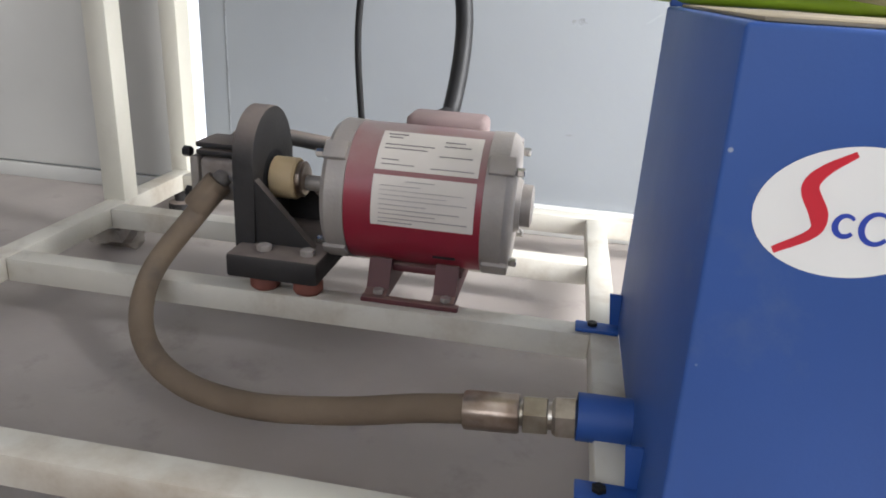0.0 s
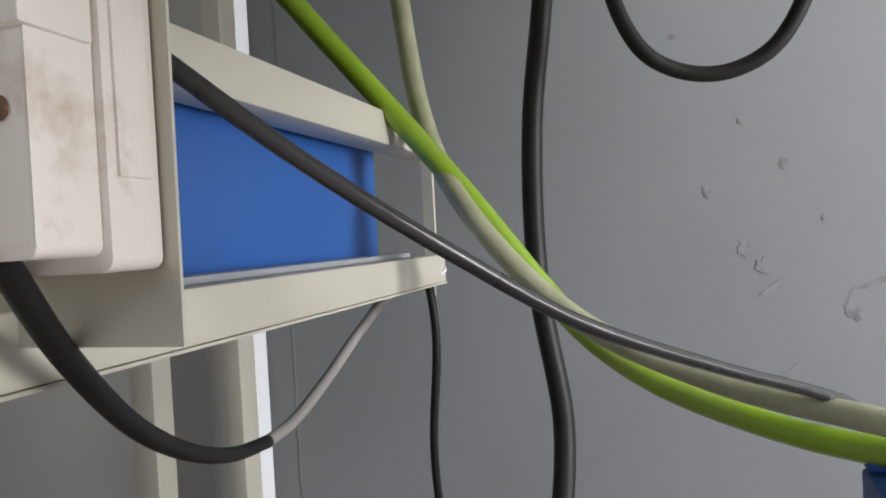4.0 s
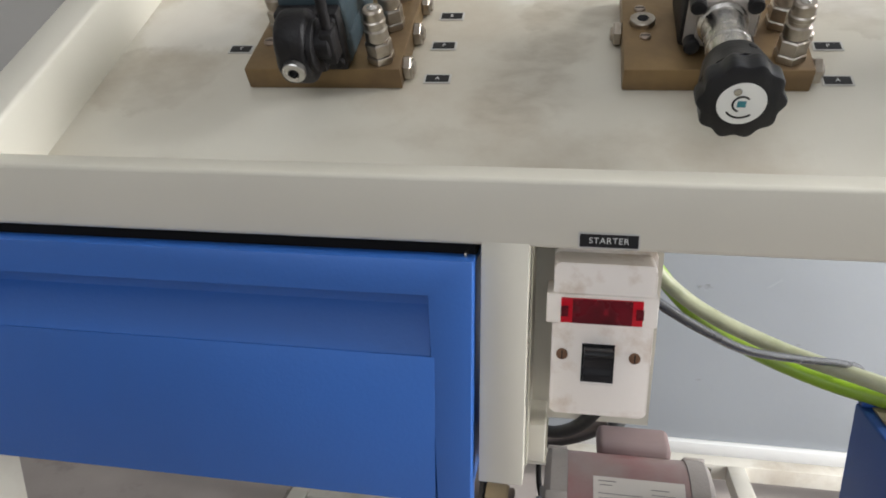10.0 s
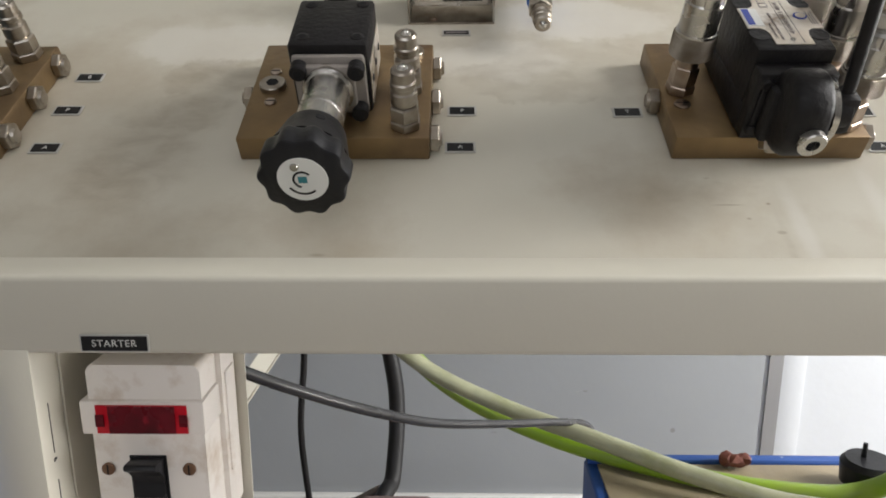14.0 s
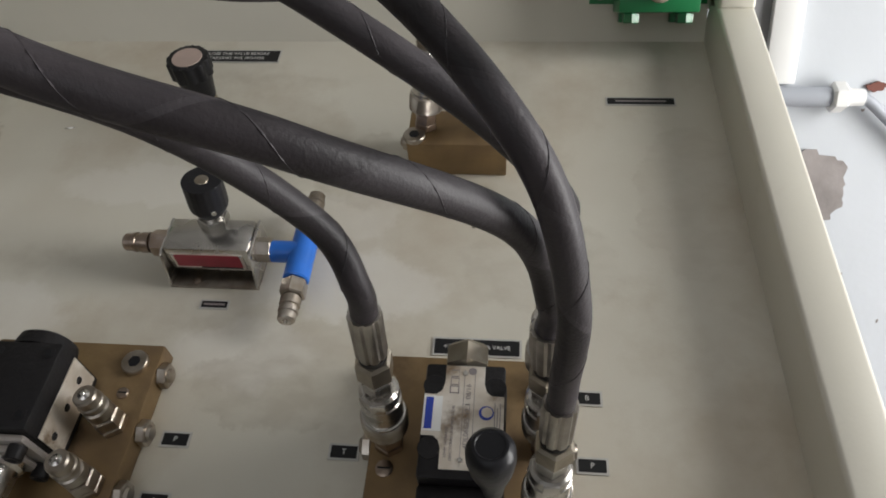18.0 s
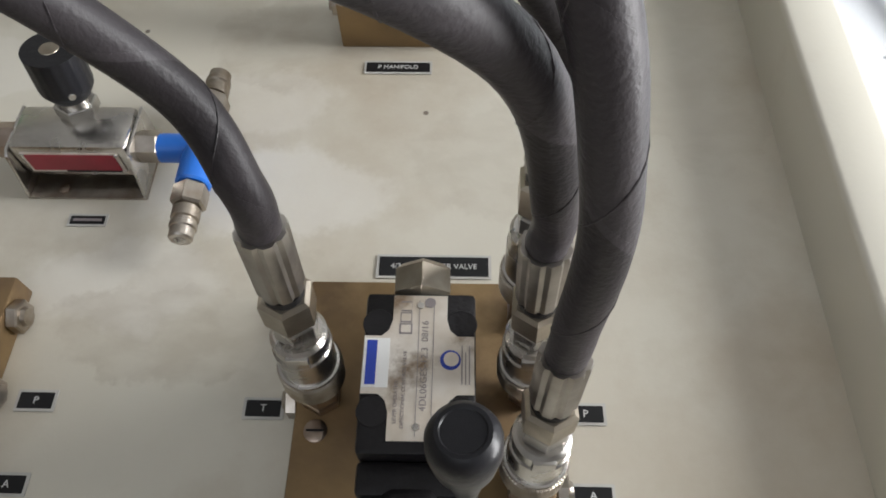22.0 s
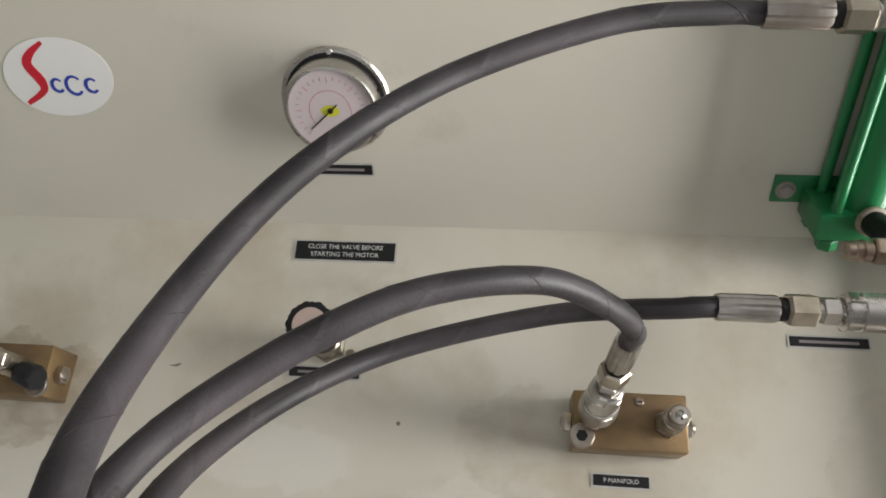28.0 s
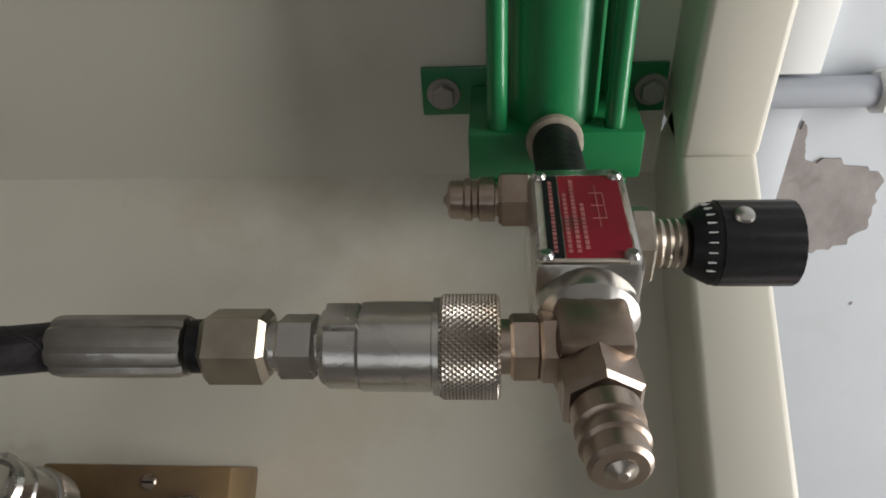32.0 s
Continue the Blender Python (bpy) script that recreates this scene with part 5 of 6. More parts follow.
def flow_valve():
    t = thing("flow_control_valve", on_top(0.249, 0.545), "nickelled flow control valve in a folded bracket with red nameplate", "hydraulic valve")
    part("bracket_base", box(-0.052, 0.052, 0.0, 0.062, 0, 0.0025), M_NICKEL, t)
    part("base_screw", lathe([(0.0025, 0.005), (0.004, 0.0045), (0.005, 0.002)], 16, Matrix.Translation((-0.022, 0.009, 0))), M_BRONZE, t)
    yz = Matrix(((0, 0, 1, 0), (1, 0, 0, 0), (0, 1, 0, 0), (0, 0, 0, 1)))
    for x in (-0.052, 0.0495):
        part("bracket_cheek", prism([(0.0, 0.0026), (0.062, 0.0026), (0.062, 0.050), (0.016, 0.050), (0.010, 0.046)], x, x + 0.0025, yz, 0.0006), M_STEEL, t)
    part("valve_body", box(-0.049, 0.049, 0.014, 0.060, 0.014, 0.054, 0.005), M_STEEL, t)
    pl = part("nameplate", box(-0.040, 0.041, 0.0125, 0.0136, 0.0235, 0.0475), M_PLATE, t)
    part("red_field", box(-0.037, 0.038, 0.0117, 0.0124, 0.0265, 0.0460), M_REDPL, pl, "red printed nameplate field")
    part("black_band", box(-0.010, 0.037, 0.0117, 0.0124, 0.0240, 0.0262), M_TAGB, pl)
    for x in (-0.038, 0.039):
        part("rivet", lathe([(0, 0.0018), (0.001, 0.0012)], 10, aim((x, 0.0124, 0.0455), (0, -1, 0))), M_STEEL, pl)
    up = Matrix.Translation((-0.002, 0.050, 0)) @ pose(0, 0, 0, -4, 4, 0)
    part("locknut", joined(hexa(0.0535, 0.066, 0.0175, up), lathe([(0.0655, 0.0125), (0.076, 0.0125)], 22, up)), M_STEEL, t)
    kn = dial_knob(t, turned(up, 0.0735), 0.0215, 0.0455)
    part("set_screw", lathe([(0, 0.0032), (0.0012, 0.0026)], 12, up @ aim((0.0115, -0.0178, 0.087), (0.55, -0.84, 0))), M_STEEL, kn)
    part("knob_screw", lathe([(0.1190, 0.0075), (0.1196, 0.0070)], 16, up), M_GOLD, kn, "dull brass screw in the knob")
    nipple(t, aim((-0.0495, 0.036, 0.036), (-1, 0, 0)), 0.95, (M_BRONZE, M_NICKEL), 0.058)
    part("adaptor", hexa(0, 0.020, 0.014, aim((0.0495, 0.032, 0.034), (1, 0, 0))), M_NICKEL, t)
    c = (0.103, 0.030, 0.032)
    part("tee", joined(lathe([(0, 0.0125), (0.026, 0.0125), (0.030, 0.0135)], 22, aim((0.069, 0.031, 0.033), (1, 0, 0))),
                       lathe([(-0.038, 0.013), (-0.036, 0.0145), (0.036, 0.0145), (0.038, 0.013)], 22, aim(c, (0, 1, 0)))), M_BTEE, t, "blue tee fitting")
    nipple(t, aim((0.103, 0.0682, 0.032), (0, 1, -0.02)), 0.9, (M_NICKEL, M_STEEL), 0.056)
    nipple(t, aim((0.103, -0.0082, 0.032), (0, -1, -0.02)), 0.9, (M_NICKEL, M_STEEL), 0.056)


flow_valve()


def needle_valve():
    t = thing("needle_valve", on_top(0.155, 0.843), "needle valve with black hand knob through the worktop", "hydraulic valve")
    part("flange", hexa(0, 0.010, 0.0235, Matrix.Identity(4), 0.002), M_GOLD, t)
    part("bonnet", lathe([(0.0098, 0.019), (0.022, 0.019), (0.026, 0.015), (0.034, 0.015)], 26), M_GOLD, t)
    out = []
    for k in range(80):
        a = 2 * math.pi * k / 80
        r = 0.0285 - 0.003 * abs(math.sin(5 * a)) ** 3
        out.append((r * math.cos(a), r * math.sin(a)))
    kn = part("hand_knob", joined(prism(out, 0.070, 0.094, None, 0.002), lathe([(0.032, 0.019), (0.0705, 0.0245)], 28)), M_BLACK, t, "black lobed hand knob")
    part("knob_cap", lathe([(0.0938, 0.020), (0.0948, 0.0195)], 28), M_CAP, kn, "faded tan cap on the knob")
    part("stop_pin", lathe([(0, 0.006), (0.010, 0.006), (0.012, 0.004)], 14, Matrix.Translation((0.031, -0.012, 0))), M_NICKEL, t)


needle_valve()


def manifold(name, m, w, label):
    t = thing(name, m, label, "manifold")
    part("block", box(-w / 2, w / 2, 0, 0.062, 0, 0.052, 0.002), M_BRASS, t, "brown passivated steel block")
    return t


Q = manifold("pressure_manifold", on_top(0.514, 0.731), 0.122, "brown steel manifold block with one hose and one bare nipple")
nipple(Q, Matrix.Translation((0.040, 0.030, 0.052)))
port_plug(Q, -0.052, 0.012, 0.052)
slotted_screw(Q, 0.010, 0.052, 0.052, 0.005)
side_plug(Q, aim((0.061, 0.03, 0.028), (1, 0, 0)), 0.011)
side_plug(Q, aim((-0.061, 0.03, 0.028), (-1, 0, 0)), 0.011)
V = manifold("return_manifold", on_top(-0.236, 0.752), 0.128, "brown steel manifold block with check tower in an oil stain")
part("check_tower", joined(hexa(0, 0.010, 0.0185, Matrix.Translation((-0.036, 0.03, 0.052))), lathe([(0.0098, 0.0165), (0.074, 0.0165)], 24, Matrix.Translation((-0.036, 0.03, 0.052)))), M_BRONZE, V)
part("red_mark", box(-0.040, -0.032, 0.0125, 0.0137, 0.078, 0.110, 0.0004), M_REDPL, V, "small red mark on the tower")
part("nipple_riser", lathe([(0, 0.0135), (0.048, 0.0135)], 22, Matrix.Translation((0.036, 0.03, 0.052))), M_NICKEL, V)
nipple(V, Matrix.Translation((0.036, 0.03, 0.100)), 0.95)
part("plug_cap", lathe([(0, 0.014), (0.022, 0.0155), (0.026, 0.013)], 10, aim((0.051, 0.022, 0.078), (1, -0.3, 0.1))), M_BLACK, V, "black plastic cap")
port_plug(V, 0.058, 0.012, 0.052)
side_plug(V, aim((0.064, 0.03, 0.028), (1, 0, 0)), 0.012)

# ---- hoses of the console ----


def wrap_seam(points, r, pitch=0.075):
    """A low ridge that winds round the hose."""
    line = smooth_line(points, 24)
    up, run, ridge = None, 0.0, []
    for i, p in enumerate(line):
        d = (line[min(i + 1, len(line) - 1)] - line[max(i - 1, 0)]).normalized()
        if up is None:
            up = d.orthogonal().normalized()
        up = (up - d * up.dot(d)).normalized()
        a = 2 * math.pi * run / pitch
        ridge.append(p + (r - 0.00025) * (math.cos(a) * up + math.sin(a) * d.cross(up)))
        if i + 1 < len(line):
            run += (line[i + 1] - p).length
    return tube(ridge, 0.0006, 5, 1)


def hose(points, ends, label, r=0.0098, material=None):
    """A rubber hose through the points; ends: poses of its couplings with their lengths and whether they sit on their own nipple."""
    t = thing("hydraulic_hose", Matrix.Identity(4), label, "hose", "hydraulic hoses")
    body = part("hose", tube(points, r, 18, 12), material or M_HOSE, t)
    # spiral seam left by the wrapping
    part("wrap_seam", wrap_seam(points, r), M_HOSE, body, "spiral wrapping seam")
    for m, length, base, rise in ends:
        coupling(t, m, length, 0.86, base, rise)
    return t


def wtop(x, v, n):
    return (W @ Vector((x, v, n)))


def stand(x, v, n, end):
    """Pose on the worktop that points from its base to the hose's end, and the way's length."""
    p = wtop(x, v, n)
    d = Vector(end) - p
    return aim(p, d), d.length


HA = [(0.619, 0.157, 1.057), (0.619, 0.141, 1.082), (0.617, 0.098, 1.158), (0.588, 0.069, 1.246), (0.500, 0.102, 1.333), (0.360, 0.122, 1.401), (0.248, 0.194, 1.407), (0.177, 0.283, 1.402), (0.184, 0.418, 1.349), (0.270, 0.532, 1.321), (0.418, 0.585, 1.330), (0.533, 0.577, 1.351), (0.565, 0.580, 1.352)]
HB = [(0.616, 0.22, 1.159), (0.616, 0.204, 1.184), (0.567, 0.152, 1.244), (0.470, 0.132, 1.312), (0.353, 0.126, 1.379), (0.256, 0.130, 1.470), (0.222, 0.206, 1.531), (0.209, 0.33, 1.530),
      (0.248, 0.462, 1.546), (0.332, 0.570, 1.566), (0.456, 0.638, 1.586), (0.547, 0.667, 1.585), (0.5785, 0.67, 1.5835)]
HP = [(0.610, 0.180, 1.100), (0.610, 0.164, 1.125), (0.585, 0.089, 1.200), (0.498, 0.009, 1.254), (0.385, -0.024, 1.301), (0.288, -0.059, 1.395), (0.212, 0.030, 1.455), (0.197, 0.165, 1.480), (0.201, 0.295, 1.472), (0.305, 0.397, 1.488), (0.401, 0.455, 1.469), (0.461, 0.497, 1.413), (0.488, 0.534, 1.359), (0.488, 0.550, 1.334)]
HT = [(0.484, 0.177, 1.108), (0.484, 0.161, 1.133), (0.461, 0.153, 1.179), (0.398, 0.084, 1.252), (0.314, -0.008, 1.310), (0.210, -0.032, 1.367), (0.096, -0.011, 1.409), (-0.017, 0.038, 1.458), (-0.103, 0.107, 1.497), (-0.151, 0.204, 1.529), (-0.179, 0.308, 1.539), (-0.196, 0.393, 1.510), (-0.215, 0.439, 1.465), (-0.215, 0.455, 1.440)]
hose(HA, [(*stand(0.617, 0.305, 0.026, HA[0]), True, 0.016), (aim((0.764, 0.585, 1.3475), (-1, -0.025, 0.0225)), 0.2, True, 0.0)], "grey-black rubber hose looped to the lower cylinder port")
hose(HB, [(*stand(0.620, 0.430, 0.026, HB[0]), True, 0.016), (aim((0.776, 0.670, 1.578), (-1, 0.0, 0.028)), 0.198, True, 0.0)], "grey-black rubber hose arching to the upper cylinder port")
hose(HP, [(*stand(0.619, 0.370, 0.026, HP[0]), True, 0.016), (*stand(0.474, 0.761, 0.052, HP[-1]), True, 0.004)], "grey-black rubber hose arching to the pressure manifold")
_m, _l = stand(-0.272, 0.782, 0.126, HT[-1])
hose(HT, [(*stand(0.477, 0.363, 0.026, HT[0]), True, 0.016), (_m, _l, False, 0.0)], "grey-black rubber hose looped to the return manifold")

# ---- cylinders on the upright panel ----


def cylinder(cx):
    t = thing("hydraulic_cylinder", Matrix.Translation((cx, BACK, 0)), "green enamelled tie rod cylinder on foot plates", "hydraulic cylinder", "green cylinders")
    z0, z1 = 1.296, 1.60
    cy = -0.037
    for za, zb in ((z0, z0 + 0.034), (z1 - 0.034, z1)):
        part("end_cap", box(-0.053, 0.055, -0.070, -0.004, za, zb, 0.002), M_GREEN, t)
    part("barrel", lathe([(z0 + 0.034, 0.0295), (z1 - 0.034, 0.0295)], 36, Matrix.Translation((0, cy, 0))), M_GREEN, t)
    for x in (-0.035, 0.037):
        for y in (-0.061, -0.013):
            part("tie_rod", lathe([(z0 - 0.012, 0.0062), (z1 + 0.012, 0.0062)], 14, Matrix.Translation((x, y, 0))), M_GREEN, t)
            part("tie_nut", hexa(z0 - 0.014, z0 - 0.001, 0.012, Matrix.Translation((x, y, 0))), M_GREEN, t)
    for zc in (1.325, 1.573):
        fp = part("foot_plate", box(-0.087, 0.080, -0.0035, -0.0005, zc - 0.018, zc + 0.018, 0.001), M_GREEN, t)
        for x in (-0.072, 0.070):
            bm = joined(lathe([(0, 0.0115), (0.0015, 0.0115)], 24, aim((x, -0.0036, zc - 0.001), (0, -1, 0))), hexa(0.0014, 0.0075, 0.0085, aim((x, -0.0036, zc - 0.001), (0, -1, 0)), 0.001))
            part("bolt", bm, M_ALU, fp, "washer and hexagon bolt")
    part("piston_rod", lathe([(z1, 0.012), (z1 + 0.09, 0.012)], 20, Matrix.Translation((0, cy, 0))), M_STEEL, t, "bright piston rod")
    return t


cylinder(0.774)
cylinder(-0.458)


def speed_valve(m, tee_left, plated, reach=0.0):
    """Flow regulator screwed to a cylinder port; its pipe leaves the end cap towards the room."""
    t = thing("flow_regulator", m, "plated flow regulator with red nameplate and black dial knob" if plated else "bare plated flow regulator with black dial knob", "hydraulic valve", "flow regulators")
    part("port_pipe", lathe([(0.0, 0.0140), (0.098, 0.0140)], 24, aim((0, 0.008, -0.020), (0, -1, 0.17))), M_IRON, t, "dark pipe nipple")
    part("thread_tape", lathe([(0.0005, 0.0150), (0.002, 0.0176), (0.007, 0.0172), (0.0085, 0.0145)], 26, aim((0, 0.008, -0.020), (0, -1, 0.17))), M_TAPE, t, "old pale thread tape")
    body = part("valve_body", joined(box(-0.0215, 0.0235 + reach, -0.161, -0.090, -0.022, 0.0255, 0.006), lathe([(0, 0.021), (0.010, 0.021), (0.014, 0.017)], 28, aim((0.0005, -0.159, 0.002), (0, -1, 0)))), M_STEEL, t)
    if plated:
        pl = part("nameplate", box(-0.0185, 0.0190, -0.160, -0.101, 0.0257, 0.0268), M_PLATE, body)
        part("red_field", box(-0.0085, 0.0180, -0.1590, -0.1020, 0.0269, 0.0273), M_REDPL, pl, "red printed field")
        part("black_field", box(-0.0155, -0.0090, -0.1590, -0.1020, 0.0269, 0.0273), M_TAGB, pl)
        rng = random.Random(3)
        bars = []
        for x, y0, y1 in ((-0.0122, -0.156, -0.106), (-0.0065, -0.156, -0.118), (-0.0030, -0.156, -0.108), (0.0005, -0.154, -0.124)):
            y = y0
            while y < y1:
                w = rng.uniform(0.0012, 0.0026)
                bars.append(box(x - 0.0008, x + 0.0008, y, y + w, 0.0273, 0.0275))
                y += w + 0.0009
        part("print", joined(*bars), M_TEXTR, pl, "worn pale print")
        part("flow_symbol", joined(box(0.0070, 0.0074, -0.140, -0.110, 0.0273, 0.0275), *[box(0.0045, 0.0100, q, q + 0.0005, 0.0273, 0.0275) for q in (-0.134, -0.125, -0.116)], box(0.0100, 0.0103, -0.134, -0.1155, 0.0273, 0.0275)), M_TEXTR, pl)
        for x in (-0.0165, 0.0170):
            for y in (-0.158, -0.103):
                part("rivet", lathe([(0, 0.0034), (0.0012, 0.0031), (0.0022, 0.002)], 14, Matrix.Translation((x, y, 0.0274))), M_STEEL, pl)
    ax = aim((0.0235 + reach, -0.118, 0.0005), (1, 0, 0))
    part("locknut", hexa(0, 0.010, 0.0185, ax), M_NICKEL, t)
    part("threaded_stem", lathe([(0.0098 + 0.0018 * k, 0.0118 - (0.0010 if k % 2 else 0)) for k in range(10)], 24, ax), M_NICKEL, t)
    kn = dial_knob(t, turned(ax, 0.0265), 0.0195, 0.0455)
    part("set_screw", lathe([(0, 0.0045), (0.0015, 0.004), (0.0025, 0.002)], 14, aim((0.0235 + reach + 0.047, -0.1225, 0.0005 + 0.0190), (0, -0.22, 1))), M_STEEL, kn)
    marks = []
    for k in range(14):
        b = box(0.0315, 0.0315 + (0.0055 if k % 2 else 0.0085), -0.00025, 0.00025, 0.0178, 0.01865)
        b.transform(Matrix.Translation((0.0235 + reach, -0.118, 0.0005)) @ Matrix.Rotation(radians(-90 + 14 * k), 4, "X"))
        marks.append(b)
    part("dial_marks", joined(*marks), M_TEXT, kn, "white engraved scale marks")
    if tee_left:
        nipple(t, aim((-0.018, -0.076, -0.004), (-1, 0.0, 0.0)), 0.92, (M_BRONZE, M_NICKEL), 0.046)
    # elbow block with the front nipple; the coupling of the hose screws in from the side
    part("elbow", joined(lathe([(0, 0.0145), (0.014, 0.0145)], 24, aim((0.0, -0.172, 0.003), (0, -1, 0))), box(-0.0140, 0.0150, -0.197, -0.170, -0.0125, 0.0185, 0.004)), M_BRONZE, t)
    nipple(t, aim((0.0005, -0.196, 0.003), (0.06, -1, 0.13)), 1.0, (M_BRONZE, M_NICKEL), 0.046)
    return t


speed_valve(Matrix.Translation((0.774, 0.768, 1.345)), True, True)
speed_valve(Matrix.Translation((0.788, 0.853, 1.569)), False, False, 0.009)


def side_tee():
    t = thing("elbow_fitting", Matrix.Translation((-0.458, 0.768, 1.335)), "blue anodised elbow with bare nipple on a cylinder port", "pipe fitting")
    part("port_pipe", lathe([(0, 0.0165), (0.075, 0.0165)], 22, aim((0, 0, -0.006), (0, -1, 0.1))), M_NICKEL, t)
    part("elbow", joined(lathe([(0, 0.0175), (0.05, 0.0175)], 22, aim((0.022, -0.085, 0.0), (-1, 0, -0.25)))), M_NICKEL, t)
    part("blue_sleeve", lathe([(0, 0.0165), (0.034, 0.0165)], 22, aim((-0.0265, -0.085, -0.012), (-1, 0, -0.25))), M_BTEE, t, "blue anodised sleeve")
    nipple(t, aim((-0.0595, -0.085, -0.0205), (-1, 0, -0.25)), 1.0, (M_NICKEL, M_STEEL), 0.056)


side_tee()

# ---- gauge, stickers and plates on the upright panel ----


def gauge():
    t = thing("pressure_gauge", on_back(0.166, 1.432), "round steel pressure gauge with pink-printed dial", "gauge")
    part("flange", lathe([(0.0005, 0.066), (0.003, 0.0665), (0.006, 0.064), (0.0065, 0.058)], 48), M_STEEL, t)
    part("case", lathe([(0.006, 0.0565), (0.030, 0.0565), (0.034, 0.054), (0.0345, 0.050), (0.031, 0.0495)], 48), M_STEEL, t, "bright steel bezel")
    part("shadow_ring", lathe([(0.0062, 0.0606), (0.0070, 0.0606), (0.0072, 0.0568)], 48), M_IRON, t, "dark gap round the bezel")
    d = part("dial", lathe([(0.0312, 0.0494), (0.0320, 0.0494)], 48), M_DIAL, t, "pale dial with pink scale")
    ticks, inner = [], []
    for k in range(25):
        a = radians(225 - 270 * k / 24)
        m = pose(0, 0, 0, 0, 0, math.degrees(a))
        b = box(0.037 if k % 4 else 0.034, 0.0415, -0.0004, 0.0004, 0.0320, 0.0323)
        b.transform(m)
        (ticks if k % 2 else inner).append(b)
    part("outer_scale", joined(*ticks), M_INK, d)
    part("inner_scale", joined(*inner), M_PINK, d)
    ring = []
    for k in range(40):
        a = 225 - 270 * k / 39
        b = box(0.0245, 0.0252, -0.002, 0.002, 0.0320, 0.0322)
        b.transform(pose(0, 0, 0, 0, 0, a))
        ring.append(b)
    part("pink_ring", joined(*ring), M_PINK, d)
    part("yellow_badge", prism([(0.011 * math.cos(k * 0.3), 0.007 * math.sin(k * 0.3)) for k in range(21)], 0.0320, 0.0323), M_YELL, d)
    nd = box(-0.012, 0.034, -0.0008, 0.0008, 0.0326, 0.0331)
    nd.transform(pose(0, 0, 0, 0, 0, 222))
    part("needle", nd, M_TAGB, t, "black needle")
    part("hub", lathe([(0.0323, 0.0035), (0.0338, 0.003)], 16), M_TAGB, t)
    for k in range(3):
        a = radians(90 + 120 * k)
        part("flange_screw", lathe([(0.006, 0.004), (0.008, 0.003)], 12, Matrix.Translation((0.0615 * math.cos(a), 0.0615 * math.sin(a), 0))), M_STEEL, t)


gauge()


def ellipse(a, b, n=48):
    return [(a * math.cos(2 * math.pi * k / n), b * math.sin(2 * math.pi * k / n)) for k in range(n)]


def ribbon(points, widths):
    left, right = [], []
    line = smooth_line([(x, y, 0) for x, y in points], 6)
    for i, p in enumerate(line):
        d = (line[min(i + 1, len(line) - 1)] - line[max(i - 1, 0)]).normalized()
        u = i / (len(line) - 1) * (len(widths) - 1)
        w = widths[int(u)] + (widths[min(int(u) + 1, len(widths) - 1)] - widths[int(u)]) * (u - int(u))
        nrm = Vector((-d.y, d.x, 0))
        left.append((p + nrm * w).to_2d())
        right.append((p - nrm * w).to_2d())
    return left + right[::-1]


def sticker(m, s, label):
    """White oval sticker with a red swash and a row of blue marks."""
    t = thing("oval_sticker", m, label, "sticker", "oval stickers")
    part("white_oval", prism(ellipse(0.072 * s, 0.050 * s), 0.0003, 0.0009, pose(0, 0, 0, 0, 0, 6)), M_LOGOW, t)
    part("red_swash", prism(ribbon([(-0.006 * s, 0.044 * s), (-0.026 * s, 0.030 * s), (-0.034 * s, 0.016 * s), (-0.024 * s, -0.004 * s), (-0.026 * s, -0.018 * s), (-0.052 * s, -0.034 * s)],
                                  [0.0022 * s, 0.0045 * s, 0.0065 * s, 0.0068 * s, 0.004 * s, 0.0028 * s]), 0.0009, 0.0013), M_LOGOR, t)
    for k, (x, w) in enumerate(((-0.004, 0.008), (0.018, 0.0115), (0.041, 0.0085))):
        rg = [(x * s + w * s * 0.9 * math.cos(q), -0.010 * s + w * s * math.sin(q)) for q in [radians(40 + 280 * j / 14) for j in range(15)]]
        part("blue_loop", prism(ribbon(rg, [0.0012 * s, 0.0024 * s, 0.0016 * s]), 0.0009, 0.0013), M_LOGOB, t)


sticker(on_back(-0.181, 1.459), 1.0, "white oval sticker with red swash and blue marks on cream panel")


def maker_plate():
    t = thing("maker_plate", on_back(0.554, 1.625), "printed aluminium maker plate with black border", "plate")
    part("plate", prism(round_rect(-0.101, 0.101, -0.052, 0.052, 0.004), 0.0005, 0.0014), M_TAGB, t)
    f = part("face", prism(round_rect(-0.0985, 0.0985, -0.0495, 0.0495, 0.003), 0.0014, 0.0018), M_PAPER, t)
    part("print", joined(*[box(-0.085, 0.085 - 0.02 * (k % 2), -0.044 + 0.0095 * k, -0.0405 + 0.0095 * k, 0.0018, 0.002) for k in range(4)]), M_INK, f)
    part("print_block", box(-0.07, 0.07, 0.004, 0.034, 0.0018, 0.002), M_LOGOB, f)
    for x in (-0.095, 0.095):
        part("rivet", lathe([(0.0018, 0.003), (0.003, 0.002)], 12, Matrix.Translation((x, -0.046, 0))), M_STEEL, t)


maker_plate()

# ---- power unit below the console ----


